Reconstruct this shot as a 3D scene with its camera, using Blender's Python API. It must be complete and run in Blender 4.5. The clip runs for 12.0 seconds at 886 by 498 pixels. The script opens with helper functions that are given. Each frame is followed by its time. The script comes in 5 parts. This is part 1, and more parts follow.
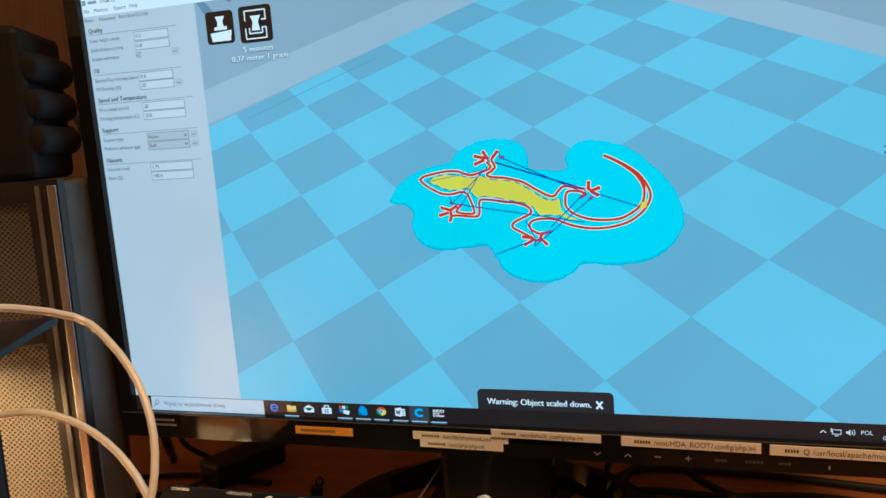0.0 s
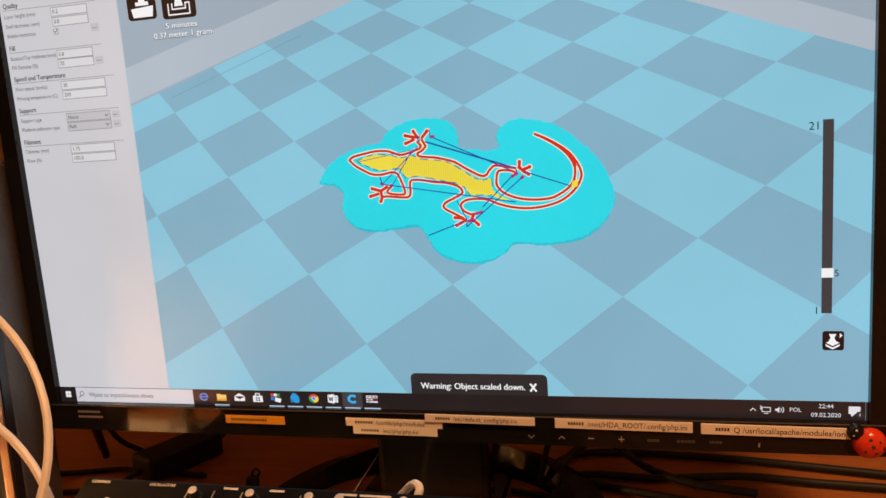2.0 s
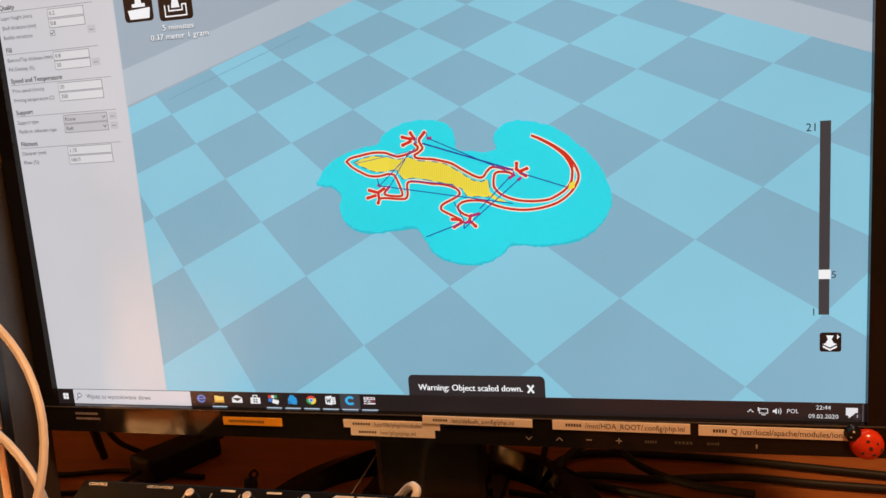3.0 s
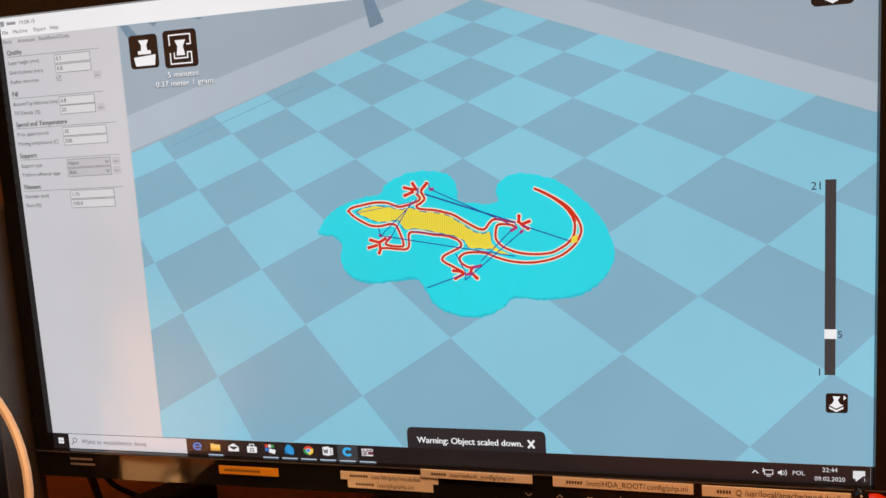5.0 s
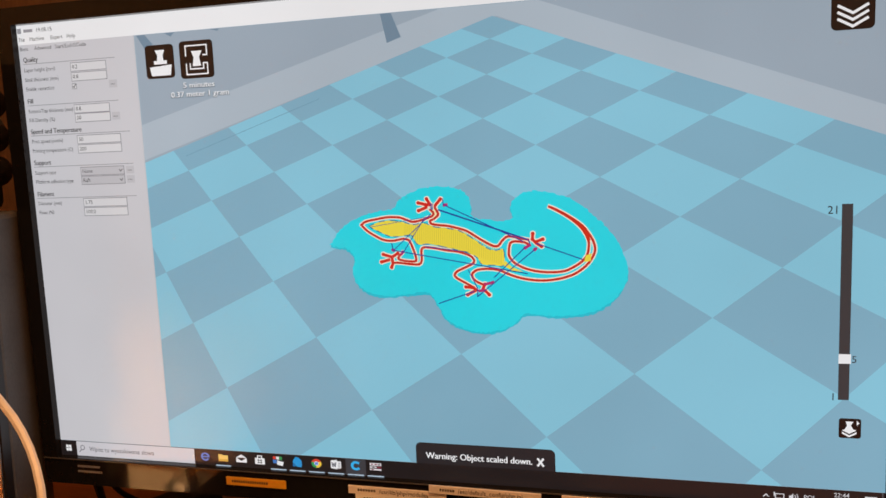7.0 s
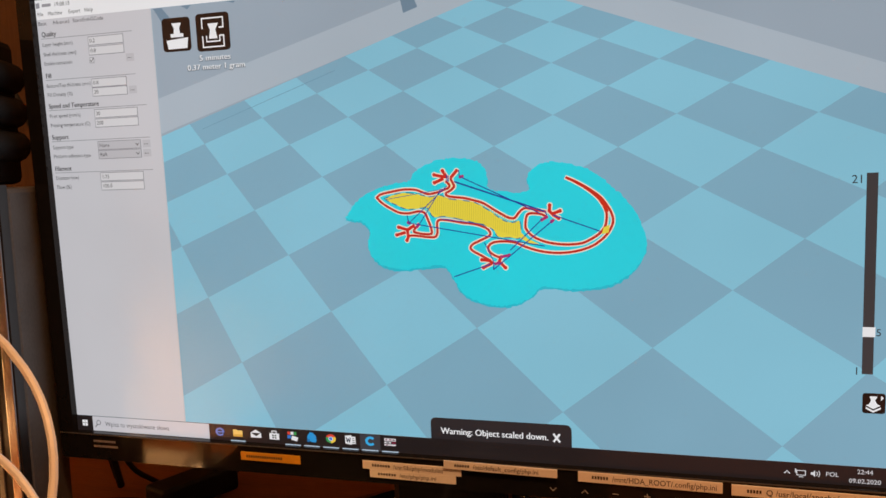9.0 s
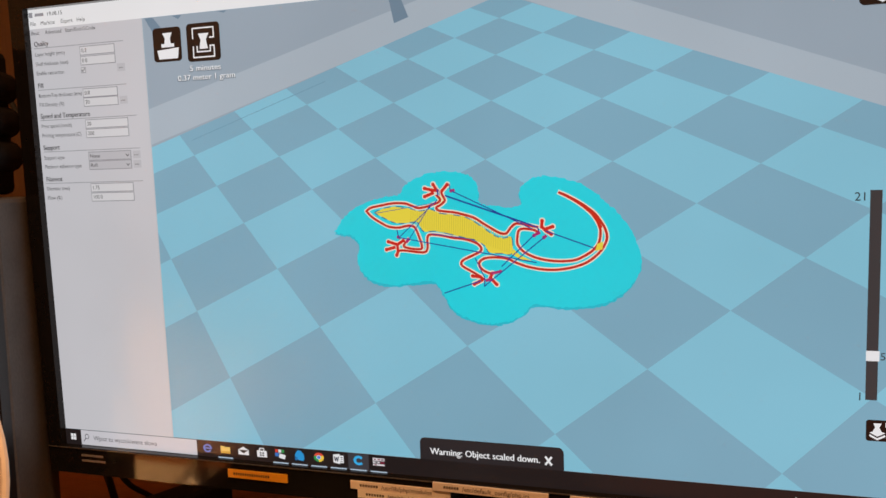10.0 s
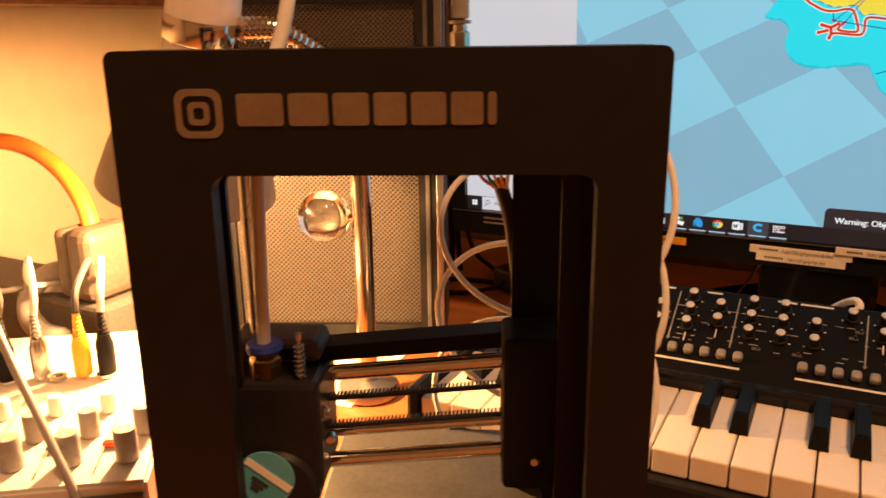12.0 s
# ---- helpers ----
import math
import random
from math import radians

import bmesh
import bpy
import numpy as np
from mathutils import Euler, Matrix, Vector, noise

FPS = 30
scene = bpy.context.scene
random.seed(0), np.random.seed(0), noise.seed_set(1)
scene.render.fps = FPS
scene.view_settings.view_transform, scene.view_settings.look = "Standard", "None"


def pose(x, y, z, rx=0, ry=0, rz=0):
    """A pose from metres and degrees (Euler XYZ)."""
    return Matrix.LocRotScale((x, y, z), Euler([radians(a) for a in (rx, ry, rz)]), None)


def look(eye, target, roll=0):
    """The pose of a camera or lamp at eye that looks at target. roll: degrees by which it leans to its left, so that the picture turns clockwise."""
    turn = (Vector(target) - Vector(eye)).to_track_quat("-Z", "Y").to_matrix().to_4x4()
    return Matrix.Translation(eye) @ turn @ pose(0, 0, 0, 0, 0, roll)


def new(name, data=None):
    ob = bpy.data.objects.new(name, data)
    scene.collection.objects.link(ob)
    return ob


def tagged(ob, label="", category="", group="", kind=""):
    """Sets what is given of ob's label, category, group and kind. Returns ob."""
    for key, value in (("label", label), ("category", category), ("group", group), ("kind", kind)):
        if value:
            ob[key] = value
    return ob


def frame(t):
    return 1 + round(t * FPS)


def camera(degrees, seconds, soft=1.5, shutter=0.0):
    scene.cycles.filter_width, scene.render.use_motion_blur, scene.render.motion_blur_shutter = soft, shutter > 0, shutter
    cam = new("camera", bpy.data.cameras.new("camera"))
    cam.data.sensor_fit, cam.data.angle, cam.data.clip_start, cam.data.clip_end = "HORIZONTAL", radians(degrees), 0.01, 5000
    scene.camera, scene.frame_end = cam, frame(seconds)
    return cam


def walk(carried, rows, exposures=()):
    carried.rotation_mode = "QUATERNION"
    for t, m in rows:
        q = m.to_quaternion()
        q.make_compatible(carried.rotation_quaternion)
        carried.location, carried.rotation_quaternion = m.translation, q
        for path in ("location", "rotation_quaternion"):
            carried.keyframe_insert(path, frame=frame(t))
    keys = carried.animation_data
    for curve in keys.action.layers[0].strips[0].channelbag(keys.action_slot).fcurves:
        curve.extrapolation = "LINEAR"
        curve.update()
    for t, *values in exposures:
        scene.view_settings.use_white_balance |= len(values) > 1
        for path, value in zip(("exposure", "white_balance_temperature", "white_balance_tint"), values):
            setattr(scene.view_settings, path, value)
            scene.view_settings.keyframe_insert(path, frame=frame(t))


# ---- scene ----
cam = camera(58.0, 12.0, shutter=0.25)
PATH = [
    (0, 0.1535, -0.5446, 1.0691, 82.19, 3.72, 17.07),
    (0.5, 0.1584, -0.5445, 1.0709, 82.55, 3.55, 15.55),
    (1, 0.1625, -0.5371, 1.0641, 82.34, 3.64, 15),
    (1.5, 0.1676, -0.529, 1.0568, 81.77, 3.65, 14.33),
    (2, 0.1688, -0.5303, 1.0572, 81.63, 3.73, 14.1),
    (2.5, 0.1708, -0.5293, 1.0585, 81.52, 3.78, 13.84),
    (3, 0.1701, -0.5294, 1.0586, 81.58, 3.79, 14.04),
    (3.5, 0.174, -0.5279, 1.0579, 82.11, 3.72, 13.93),
    (3.7, 0.1754, -0.5257, 1.0631, 82.37, 3.71, 14.01),
    (5.5, 0.1719, -0.5221, 1.0738, 83.95, 2.9, 14.69),
    (6, 0.1719, -0.5227, 1.0765, 83.76, 2.71, 14.52),
    (6.5, 0.1685, -0.5213, 1.0755, 83.97, 2.44, 14.94),
    (7, 0.1667, -0.5217, 1.0802, 84.06, 2.05, 14.98),
    (7.5, 0.1677, -0.5249, 1.0724, 83.95, 1.83, 15.15),
    (7.7, 0.1631, -0.528, 1.0688, 83.85, 1.85, 15.39),
    (9.5, 0.1729, -0.5086, 1.0609, 84.53, 1.75, 16.88),
    (10, 0.1806, -0.4999, 1.0624, 84.93, 1.54, 17.66),
    (10.5, 0.1533, -0.527, 1.0803, 80.61, 2, 18.08),
    (10.7, 0.1263, -0.5383, 1.0935, 76.57, 3.25, 20.01),
    (11, 0.0701, -0.5917, 1.0495, 76.83, 2.19, 21.57),
    (11.2, 0.0516, -0.6123, 1.0382, 75.84, 1.91, 22.84),
    (11.4, 0.0328, -0.6223, 1.0321, 75.29, 1.85, 23.44),
    (11.5, 0.0291, -0.6303, 1.0328, 75.01, 1.62, 24.03),
    (11.8, 0.0208, -0.6464, 1.029, 74.53, 1.34, 25.88),
    (12, 0.0098, -0.6579, 1.0266, 74.14, 0.73, 26.81),
]
walk(cam, [(t, pose(x, y, z, a, b, c)) for t, x, y, z, a, b, c in PATH],
     exposures=[(0.0, -0.10, 4800, -12), (0.6, -0.10, 5400, 0), (1.6, 0.0, 6450, 10), (3.5, 0.0, 6500, 10), (5.5, -0.06, 6500, 10), (9.5, -0.21, 6500, 10), (10.6, -0.18, 6500, 10), (11.2, 0.0, 6500, 10), (12.0, 0.1, 6500, 10)])

# ---- world and lights ----
DESK = 0.75
world = bpy.data.worlds.new("night")
world.use_nodes = True
world.node_tree.nodes["Background"].inputs[0].default_value = (1.0, 0.62, 0.35, 1)
world.node_tree.nodes["Background"].inputs[1].default_value = 0.003
scene.world = world
scene.view_settings.exposure = 0.0


def lamp(name, kind, place, energy, colour, size, target=None):
    data = bpy.data.lights.new(name, kind)
    data.energy, data.color = energy, colour
    if kind == "AREA":
        data.shape, data.size = "DISK", size
    else:
        data.shadow_soft_size = size
    ob = new(name, data)
    ob.matrix_world = look(place, target) if target else Matrix.Translation(place)
    return ob


HEAD_AT, HEAD_AXIS = Vector((-0.352, -0.268, 1.034)), Vector((-0.27, 0.04, -0.96)).normalized()
LAMP = HEAD_AT + HEAD_AXIS * 0.113
lamp("desk_lamp_light", "POINT", LAMP, 13.5, (1.0, 0.50, 0.18), 0.008)
lamp("ceiling_light", "AREA", (0.55, -0.80, 2.40), 31.0, (1.0, 0.50, 0.22), 0.35, (0.55, -0.80, 0.0))


# ---- materials ----
def srgb(r, g, b):
    return tuple(((c / 255 + 0.055) / 1.055) ** 2.4 if c > 10 else c / 255 / 12.92 for c in (r, g, b)) + (1.0,)


def surface(name, colour, rough=0.5, metal=0.0, second=None, scale=40.0, bump=0.0, stretch=(1, 1, 1), detail=6.0, coat=0.0, glass=0.0, spec=0.5):
    """A surface with grain and wear at two scales."""
    m = bpy.data.materials.new(name)
    m.use_nodes = True
    n, l = m.node_tree.nodes, m.node_tree.links
    bsdf = n["Principled BSDF"]
    bsdf.inputs["Metallic"].default_value = metal
    bsdf.inputs["Coat Weight"].default_value = coat
    bsdf.inputs["Specular IOR Level"].default_value = spec
    bsdf.inputs["Transmission Weight"].default_value = glass
    second = second or tuple(c * 0.72 for c in colour[:3])
    coord = n.new("ShaderNodeTexCoord")
    size = n.new("ShaderNodeMapping")
    size.inputs["Scale"].default_value = stretch
    l.new(coord.outputs["Object"], size.inputs["Vector"])
    fine, broad = n.new("ShaderNodeTexNoise"), n.new("ShaderNodeTexNoise")
    for tex, s in ((fine, scale * 8), (broad, scale)):
        tex.inputs["Scale"].default_value, tex.inputs["Detail"].default_value = s, detail
        l.new(size.outputs[0], tex.inputs["Vector"])
    both = n.new("ShaderNodeMath")
    both.operation = "MULTIPLY_ADD"
    both.inputs[1].default_value = 0.45
    l.new(fine.outputs["Fac"], both.inputs[0])
    half = n.new("ShaderNodeMath")
    half.operation = "MULTIPLY"
    half.inputs[1].default_value = 0.55
    l.new(broad.outputs["Fac"], half.inputs[0])
    l.new(half.outputs[0], both.inputs[2])
    ramp = n.new("ShaderNodeValToRGB")
    ramp.color_ramp.elements[0].position, ramp.color_ramp.elements[1].position = 0.36, 0.64
    ramp.color_ramp.elements[0].color, ramp.color_ramp.elements[1].color = (*second[:3], 1), (*colour[:3], 1)
    l.new(both.outputs[0], ramp.inputs[0])
    l.new(ramp.outputs[0], bsdf.inputs["Base Color"])
    gloss = n.new("ShaderNodeMapRange")
    gloss.inputs["To Min"].default_value, gloss.inputs["To Max"].default_value = max(0.02, rough - 0.08), min(1.0, rough + 0.08)
    l.new(broad.outputs["Fac"], gloss.inputs["Value"])
    l.new(gloss.outputs[0], bsdf.inputs["Roughness"])
    if bump:
        relief = n.new("ShaderNodeBump")
        relief.inputs["Strength"].default_value, relief.inputs["Distance"].default_value = 1.0, bump
        l.new(both.outputs[0], relief.inputs["Height"])
        l.new(relief.outputs[0], bsdf.inputs["Normal"])
    return m


GLOW = {}


def glow(r, g, b, strength=1.0):
    """A patch of the lit display: it gives off light behind a satin front."""
    key = (r, g, b, strength)
    if key not in GLOW:
        m = bpy.data.materials.new("display")
        m.use_nodes = True
        bsdf = m.node_tree.nodes["Principled BSDF"]
        bsdf.inputs["Base Color"].default_value = (0.012, 0.012, 0.013, 1)
        bsdf.inputs["Roughness"].default_value = 0.30
        bsdf.inputs["Specular IOR Level"].default_value = 0.58
        bsdf.inputs["Emission Color"].default_value = srgb(r, g, b)
        tree = m.node_tree
        coord, cloud, span = tree.nodes.new("ShaderNodeTexCoord"), tree.nodes.new("ShaderNodeTexNoise"), tree.nodes.new("ShaderNodeMapRange")
        cloud.inputs["Scale"].default_value, cloud.inputs["Detail"].default_value = 5.0, 3.0
        span.inputs["From Min"].default_value, span.inputs["From Max"].default_value = 0.3, 0.7
        span.inputs["To Min"].default_value, span.inputs["To Max"].default_value = 0.93 * strength, 1.05 * strength
        tree.links.new(coord.outputs["Object"], cloud.inputs["Vector"])
        tree.links.new(cloud.outputs["Fac"], span.inputs["Value"])
        tree.links.new(span.outputs[0], bsdf.inputs["Emission Strength"])
        GLOW[key] = m
    return GLOW[key]


black_plastic = surface("black_plastic", (0.018, 0.017, 0.017), 0.38, second=(0.012, 0.011, 0.011), scale=60, bump=0.00004, spec=0.18)
key_black = surface("key_black", (0.007, 0.0065, 0.006), 0.45, second=(0.005, 0.0045, 0.0045), scale=40, spec=0.06)
gloss_black = surface("gloss_black", (0.012, 0.011, 0.011), 0.07, second=(0.009, 0.009, 0.009), scale=20, spec=0.25)
matte_black = surface("matte_black", (0.008, 0.0075, 0.0075), 0.62, second=(0.005, 0.005, 0.005), scale=50, bump=0.0001, spec=0.18)
powder_black = surface("powder_black", (0.0105, 0.0078, 0.0062), 0.45, second=(0.008, 0.006, 0.0048), scale=90, bump=0.00006, spec=0.25)
desk_wood = surface("desk_wood", (0.40, 0.145, 0.042), 0.38, second=(0.25, 0.080, 0.021), scale=7, stretch=(1, 9, 9), bump=0.0001)
shelf_wood = surface("shelf_wood", (0.26, 0.12, 0.05), 0.5, second=(0.16, 0.07, 0.03), scale=7, stretch=(1, 9, 9))
wall_paint = surface("wall_paint", (0.76, 0.61, 0.43), 0.85, second=(0.69, 0.55, 0.38), scale=5, bump=0.0004)
ceiling_paint = surface("ceiling_paint", (0.8, 0.78, 0.74), 0.9, second=(0.74, 0.72, 0.68), scale=5)
floor_wood = surface("floor_wood", (0.30, 0.17, 0.09), 0.45, second=(0.2, 0.11, 0.05), scale=4, stretch=(9, 1, 1))
chrome = surface("chrome", (0.78, 0.76, 0.72), 0.12, 1.0, second=(0.66, 0.64, 0.6), scale=30)
steel = surface("steel", (0.62, 0.60, 0.57), 0.25, 1.0, second=(0.48, 0.46, 0.43), scale=60)
brushed = surface("brushed", (0.42, 0.42, 0.43), 0.34, 1.0, second=(0.3, 0.3, 0.31), scale=40, stretch=(8, 8, 1))
brass = surface("brass", (0.72, 0.47, 0.16), 0.25, 1.0, second=(0.55, 0.34, 0.1), scale=80)
white_tube = surface("white_tube", (0.82, 0.78, 0.72), 0.4, second=(0.72, 0.68, 0.62), scale=30)
white_paint = surface("white_paint", (0.78, 0.76, 0.73), 0.35, second=(0.7, 0.68, 0.65), scale=20)
ivory = surface("ivory", (0.82, 0.72, 0.58), 0.3, second=(0.77, 0.67, 0.53), scale=25)
paper = surface("paper", (0.90, 0.85, 0.77), 0.6, second=(0.85, 0.80, 0.72), scale=60, bump=0.00003)
yellow_tape = surface("yellow_tape", (0.85, 0.42, 0.02), 0.45, second=(0.75, 0.36, 0.02), scale=60)
ink = surface("ink", (0.05, 0.035, 0.028), 0.7)
grey_ink = surface("grey_ink", (0.33, 0.32, 0.31), 0.6)
white_ink = surface("white_ink", (0.72, 0.70, 0.67), 0.5)
red_plastic = surface("red_plastic", (0.75, 0.05, 0.012), 0.22, second=(0.62, 0.035, 0.01), scale=60)
blue_plastic = surface("blue_plastic", (0.03, 0.06, 0.42), 0.35)
green_plastic = surface("green_plastic", (0.03, 0.30, 0.08), 0.4)
orange_plastic = surface("orange_plastic", (0.75, 0.24, 0.03), 0.5, second=(0.6, 0.18, 0.02), scale=30)
grey_plastic = surface("grey_plastic", (0.32, 0.30, 0.28), 0.45, second=(0.25, 0.235, 0.22), scale=50)
pale_button = surface("pale_button", (0.27, 0.25, 0.23), 0.4, second=(0.21, 0.20, 0.185), scale=50)
dark_grey = surface("dark_grey", (0.10, 0.095, 0.09), 0.5, second=(0.07, 0.066, 0.062), scale=40, spec=0.18)
leather = surface("leather", (0.10, 0.075, 0.06), 0.55, second=(0.06, 0.045, 0.036), scale=30, bump=0.0003)
silver_paint = surface("silver_paint", (0.62, 0.60, 0.57), 0.35, 0.2, second=(0.52, 0.50, 0.47), scale=50)
foil = surface("foil", (0.50, 0.42, 0.36), 0.12, 1.0, second=(0.40, 0.33, 0.28), scale=50)
teal_paper = surface("teal_paper", (0.12, 0.42, 0.52), 0.5, second=(0.09, 0.36, 0.46), scale=60)
orange_cable = surface("orange_cable", (0.70, 0.20, 0.02), 0.5)
clear_glass = surface("clear_glass", (0.98, 0.97, 0.95), 0.02, second=(0.97, 0.96, 0.94), glass=1.0)
rubber = surface("rubber", (0.018, 0.016, 0.015), 0.55, second=(0.013, 0.012, 0.011), spec=0.25)
hot_bulb = bpy.data.materials.new("hot_bulb")
hot_bulb.use_nodes = True
hot_bulb.node_tree.nodes["Principled BSDF"].inputs["Emission Color"].default_value = (1.0, 0.62, 0.28, 1)
hot_bulb.node_tree.nodes["Principled BSDF"].inputs["Emission Strength"].default_value = 12.0


def mesh_cloth(name, colour, hole, pitch):
    """Perforated sheet: rows of small round holes, as relief and darker hole bottoms."""
    m = bpy.data.materials.new(name)
    m.use_nodes = True
    n, l = m.node_tree.nodes, m.node_tree.links
    bsdf = n["Principled BSDF"]
    coord, sep = n.new("ShaderNodeTexCoord"), n.new("ShaderNodeSeparateXYZ")
    l.new(coord.outputs["Object"], sep.inputs[0])

    def op(kind, a, b=None):
        node = n.new("ShaderNodeMath")
        node.operation = kind
        for slot, v in enumerate((a, b)):
            if v is None:
                continue
            if isinstance(v, (int, float)):
                node.inputs[slot].default_value = v
            else:
                l.new(v, node.inputs[slot])
        return node.outputs[0]

    u = op("MULTIPLY", op("ADD", sep.outputs["X"], sep.outputs["Z"]), 2 * math.pi / pitch)
    v = op("MULTIPLY", op("SUBTRACT", sep.outputs["X"], sep.outputs["Z"]), 2 * math.pi / pitch)
    a = op("ADD", op("COSINE", u), op("COSINE", v))
    ramp = n.new("ShaderNodeMapRange")
    ramp.inputs["From Min"].default_value, ramp.inputs["From Max"].default_value = 0.1, 0.8
    l.new(a, ramp.inputs["Value"])
    mix = n.new("ShaderNodeMix")
    mix.data_type = "RGBA"
    mix.inputs["A"].default_value, mix.inputs["B"].default_value = colour, hole
    l.new(ramp.outputs[0], mix.inputs["Factor"])
    l.new(mix.outputs["Result"], bsdf.inputs["Base Color"])
    bsdf.inputs["Roughness"].default_value, bsdf.inputs["Metallic"].default_value = 0.42, 0.3
    relief = n.new("ShaderNodeBump")
    relief.invert = True
    relief.inputs["Distance"].default_value = 0.0009
    l.new(ramp.outputs[0], relief.inputs["Height"])
    l.new(relief.outputs[0], bsdf.inputs["Normal"])
    return m


grille_mesh = mesh_cloth("grille_mesh", (0.088, 0.076, 0.064, 1), (0.009, 0.0075, 0.0065, 1), 0.0040)


# ---- building blocks ----
def part(name, bm, material, parent=None, label="", smooth=False, m=None):
    data = bpy.data.meshes.new(name)
    bmesh.ops.recalc_face_normals(bm, faces=bm.faces)
    for f in bm.faces:
        f.smooth = smooth
    bm.to_mesh(data)
    bm.free()
    data.materials.append(material)
    if smooth:
        data.set_sharp_from_angle(angle=radians(38))
    ob = new(name, data)
    if parent:
        ob.parent = parent
    if m is not None:
        ob.matrix_basis = m
    return tagged(ob, label)


def thing(name, m, label, category, group="", kind=""):
    ob = new(name)
    ob.empty_display_size = 0.02
    ob.matrix_world = m
    return tagged(ob, label, category, group, kind)


def box(x0, x1, y0, y1, z0, z1, bevel=0.0, seg=2, bm=None):
    bm = bm or bmesh.new()
    made = bmesh.ops.create_cube(bm, size=1, matrix=Matrix.LocRotScale(((x0 + x1) / 2, (y0 + y1) / 2, (z0 + z1) / 2), None, (x1 - x0, y1 - y0, z1 - z0)))
    if bevel:
        edges = list({e for v in made["verts"] for e in v.link_edges})
        bmesh.ops.bevel(bm, geom=edges, offset=bevel, segments=seg, affect="EDGES", profile=0.5)
    return bm


def turned(profile, seg=24, m=None, bm=None):
    """A body of revolution round z from (radius, height) pairs."""
    bm = bm or bmesh.new()
    m = m or Matrix()
    rings = []
    for r, z in profile:
        if r < 1e-6:
            rings.append([bm.verts.new(m @ Vector((0, 0, z)))])
        else:
            rings.append([bm.verts.new(m @ Vector((r * math.cos(a), r * math.sin(a), z))) for a in (2 * math.pi * k / seg for k in range(seg))])
    for a, b in zip(rings, rings[1:]):
        for k in range(seg):
            if len(a) == 1 and len(b) == 1:
                continue
            if len(a) == 1:
                bm.faces.new((a[0], b[k], b[(k + 1) % seg]))
            elif len(b) == 1:
                bm.faces.new((a[k], a[(k + 1) % seg], b[0]))
            else:
                bm.faces.new((a[k], a[(k + 1) % seg], b[(k + 1) % seg], b[k]))
    return bm


def glide(points, steps=8):
    """A smooth line through the points."""
    p = [Vector(q) for q in points]
    p = [p[0] * 2 - p[1], *p, p[-1] * 2 - p[-2]]
    out = []
    for a, b, c, d in zip(p, p[1:], p[2:], p[3:]):
        for k in range(steps):
            t = k / steps
            out.append(0.5 * (2 * b + (c - a) * t + (2 * a - 5 * b + 4 * c - d) * t * t + (3 * b - a - 3 * c + d) * t ** 3))
    return out + [p[-2]]


def hose(points, r, seg=8, steps=8, bm=None, ribs=0.0):
    """A round cable along a smooth line."""
    bm = bm or bmesh.new()
    line = glide(points, steps) if steps > 1 else [Vector(q) for q in points]
    side, last = None, None
    for k, p in enumerate(line):
        way = (line[min(k + 1, len(line) - 1)] - line[max(k - 1, 0)]).normalized()
        if side is None:
            side = way.orthogonal().normalized()
        side = (side - way * side.dot(way)).normalized()
        other = way.cross(side)
        rr = r * (1 + ribs * (k % 2))
        ring = [bm.verts.new(p + rr * (side * math.cos(a) + other * math.sin(a))) for a in (2 * math.pi * j / seg for j in range(seg))]
        if last:
            for j in range(seg):
                bm.faces.new((last[j], last[(j + 1) % seg], ring[(j + 1) % seg], ring[j]))
        else:
            bm.faces.new(ring[::-1])
        last = ring
    bm.faces.new(last)
    return bm


def slab(outline, y0, y1, bm=None):
    """A prism over an outline of (x, z) from y0 to y1; with y0 == y1 one flat sheet that looks to -y."""
    bm = bm or bmesh.new()
    front = [bm.verts.new((x, y0, z)) for x, z in outline]
    bm.faces.new(front)
    if y1 != y0:
        back = [bm.verts.new((x, y1, z)) for x, z in outline]
        bm.faces.new(back[::-1])
        for k in range(len(front)):
            j = (k + 1) % len(front)
            bm.faces.new((front[k], back[k], back[j], front[j]))
    return bm


def rounded(x0, x1, z0, z1, r, seg=5):
    out = []
    for cx, cz, a0 in ((x1 - r, z1 - r, 0), (x0 + r, z1 - r, 90), (x0 + r, z0 + r, 180), (x1 - r, z0 + r, 270)):
        for k in range(seg + 1):
            a = radians(a0 + 90 * k / seg)
            out.append((cx + r * math.cos(a), cz + r * math.sin(a)))
    return out


def frame_plate(outer, inner, y0, y1, bm=None):
    """A plate with a hole: outer and inner outlines have the same number of corners."""
    bm = bm or bmesh.new()
    n = len(outer)
    rings = [[bm.verts.new((x, y, z)) for x, z in o] for o, y in ((outer, y0), (inner, y0), (inner, y1), (outer, y1))]
    for a, b in zip(rings, rings[1:] + rings[:1]):
        for k in range(n):
            bm.faces.new((a[k], a[(k + 1) % n], b[(k + 1) % n], b[k]))
    return bm


def words(text, size, align="LEFT"):
    """Flat letters of the built-in font as a bmesh in the x-z plane, facing -y; size is the height of the body."""
    curve = bpy.data.curves.new("words", "FONT")
    curve.body, curve.size, curve.align_x, curve.align_y, curve.resolution_u = text, size, align, "CENTER", 3
    ob = bpy.data.objects.new("words", curve)
    data = bpy.data.meshes.new_from_object(ob)
    bm = bmesh.new()
    bm.from_mesh(data)
    bm.transform(Matrix.Rotation(radians(90), 4, "X"))
    bpy.data.objects.remove(ob)
    bpy.data.curves.remove(curve)
    bpy.data.meshes.remove(data)
    return bm


# ---- room ----
def setting(name, bm, material, label, category):
    return tagged(part(name, bm, material), label, category, kind="structure")


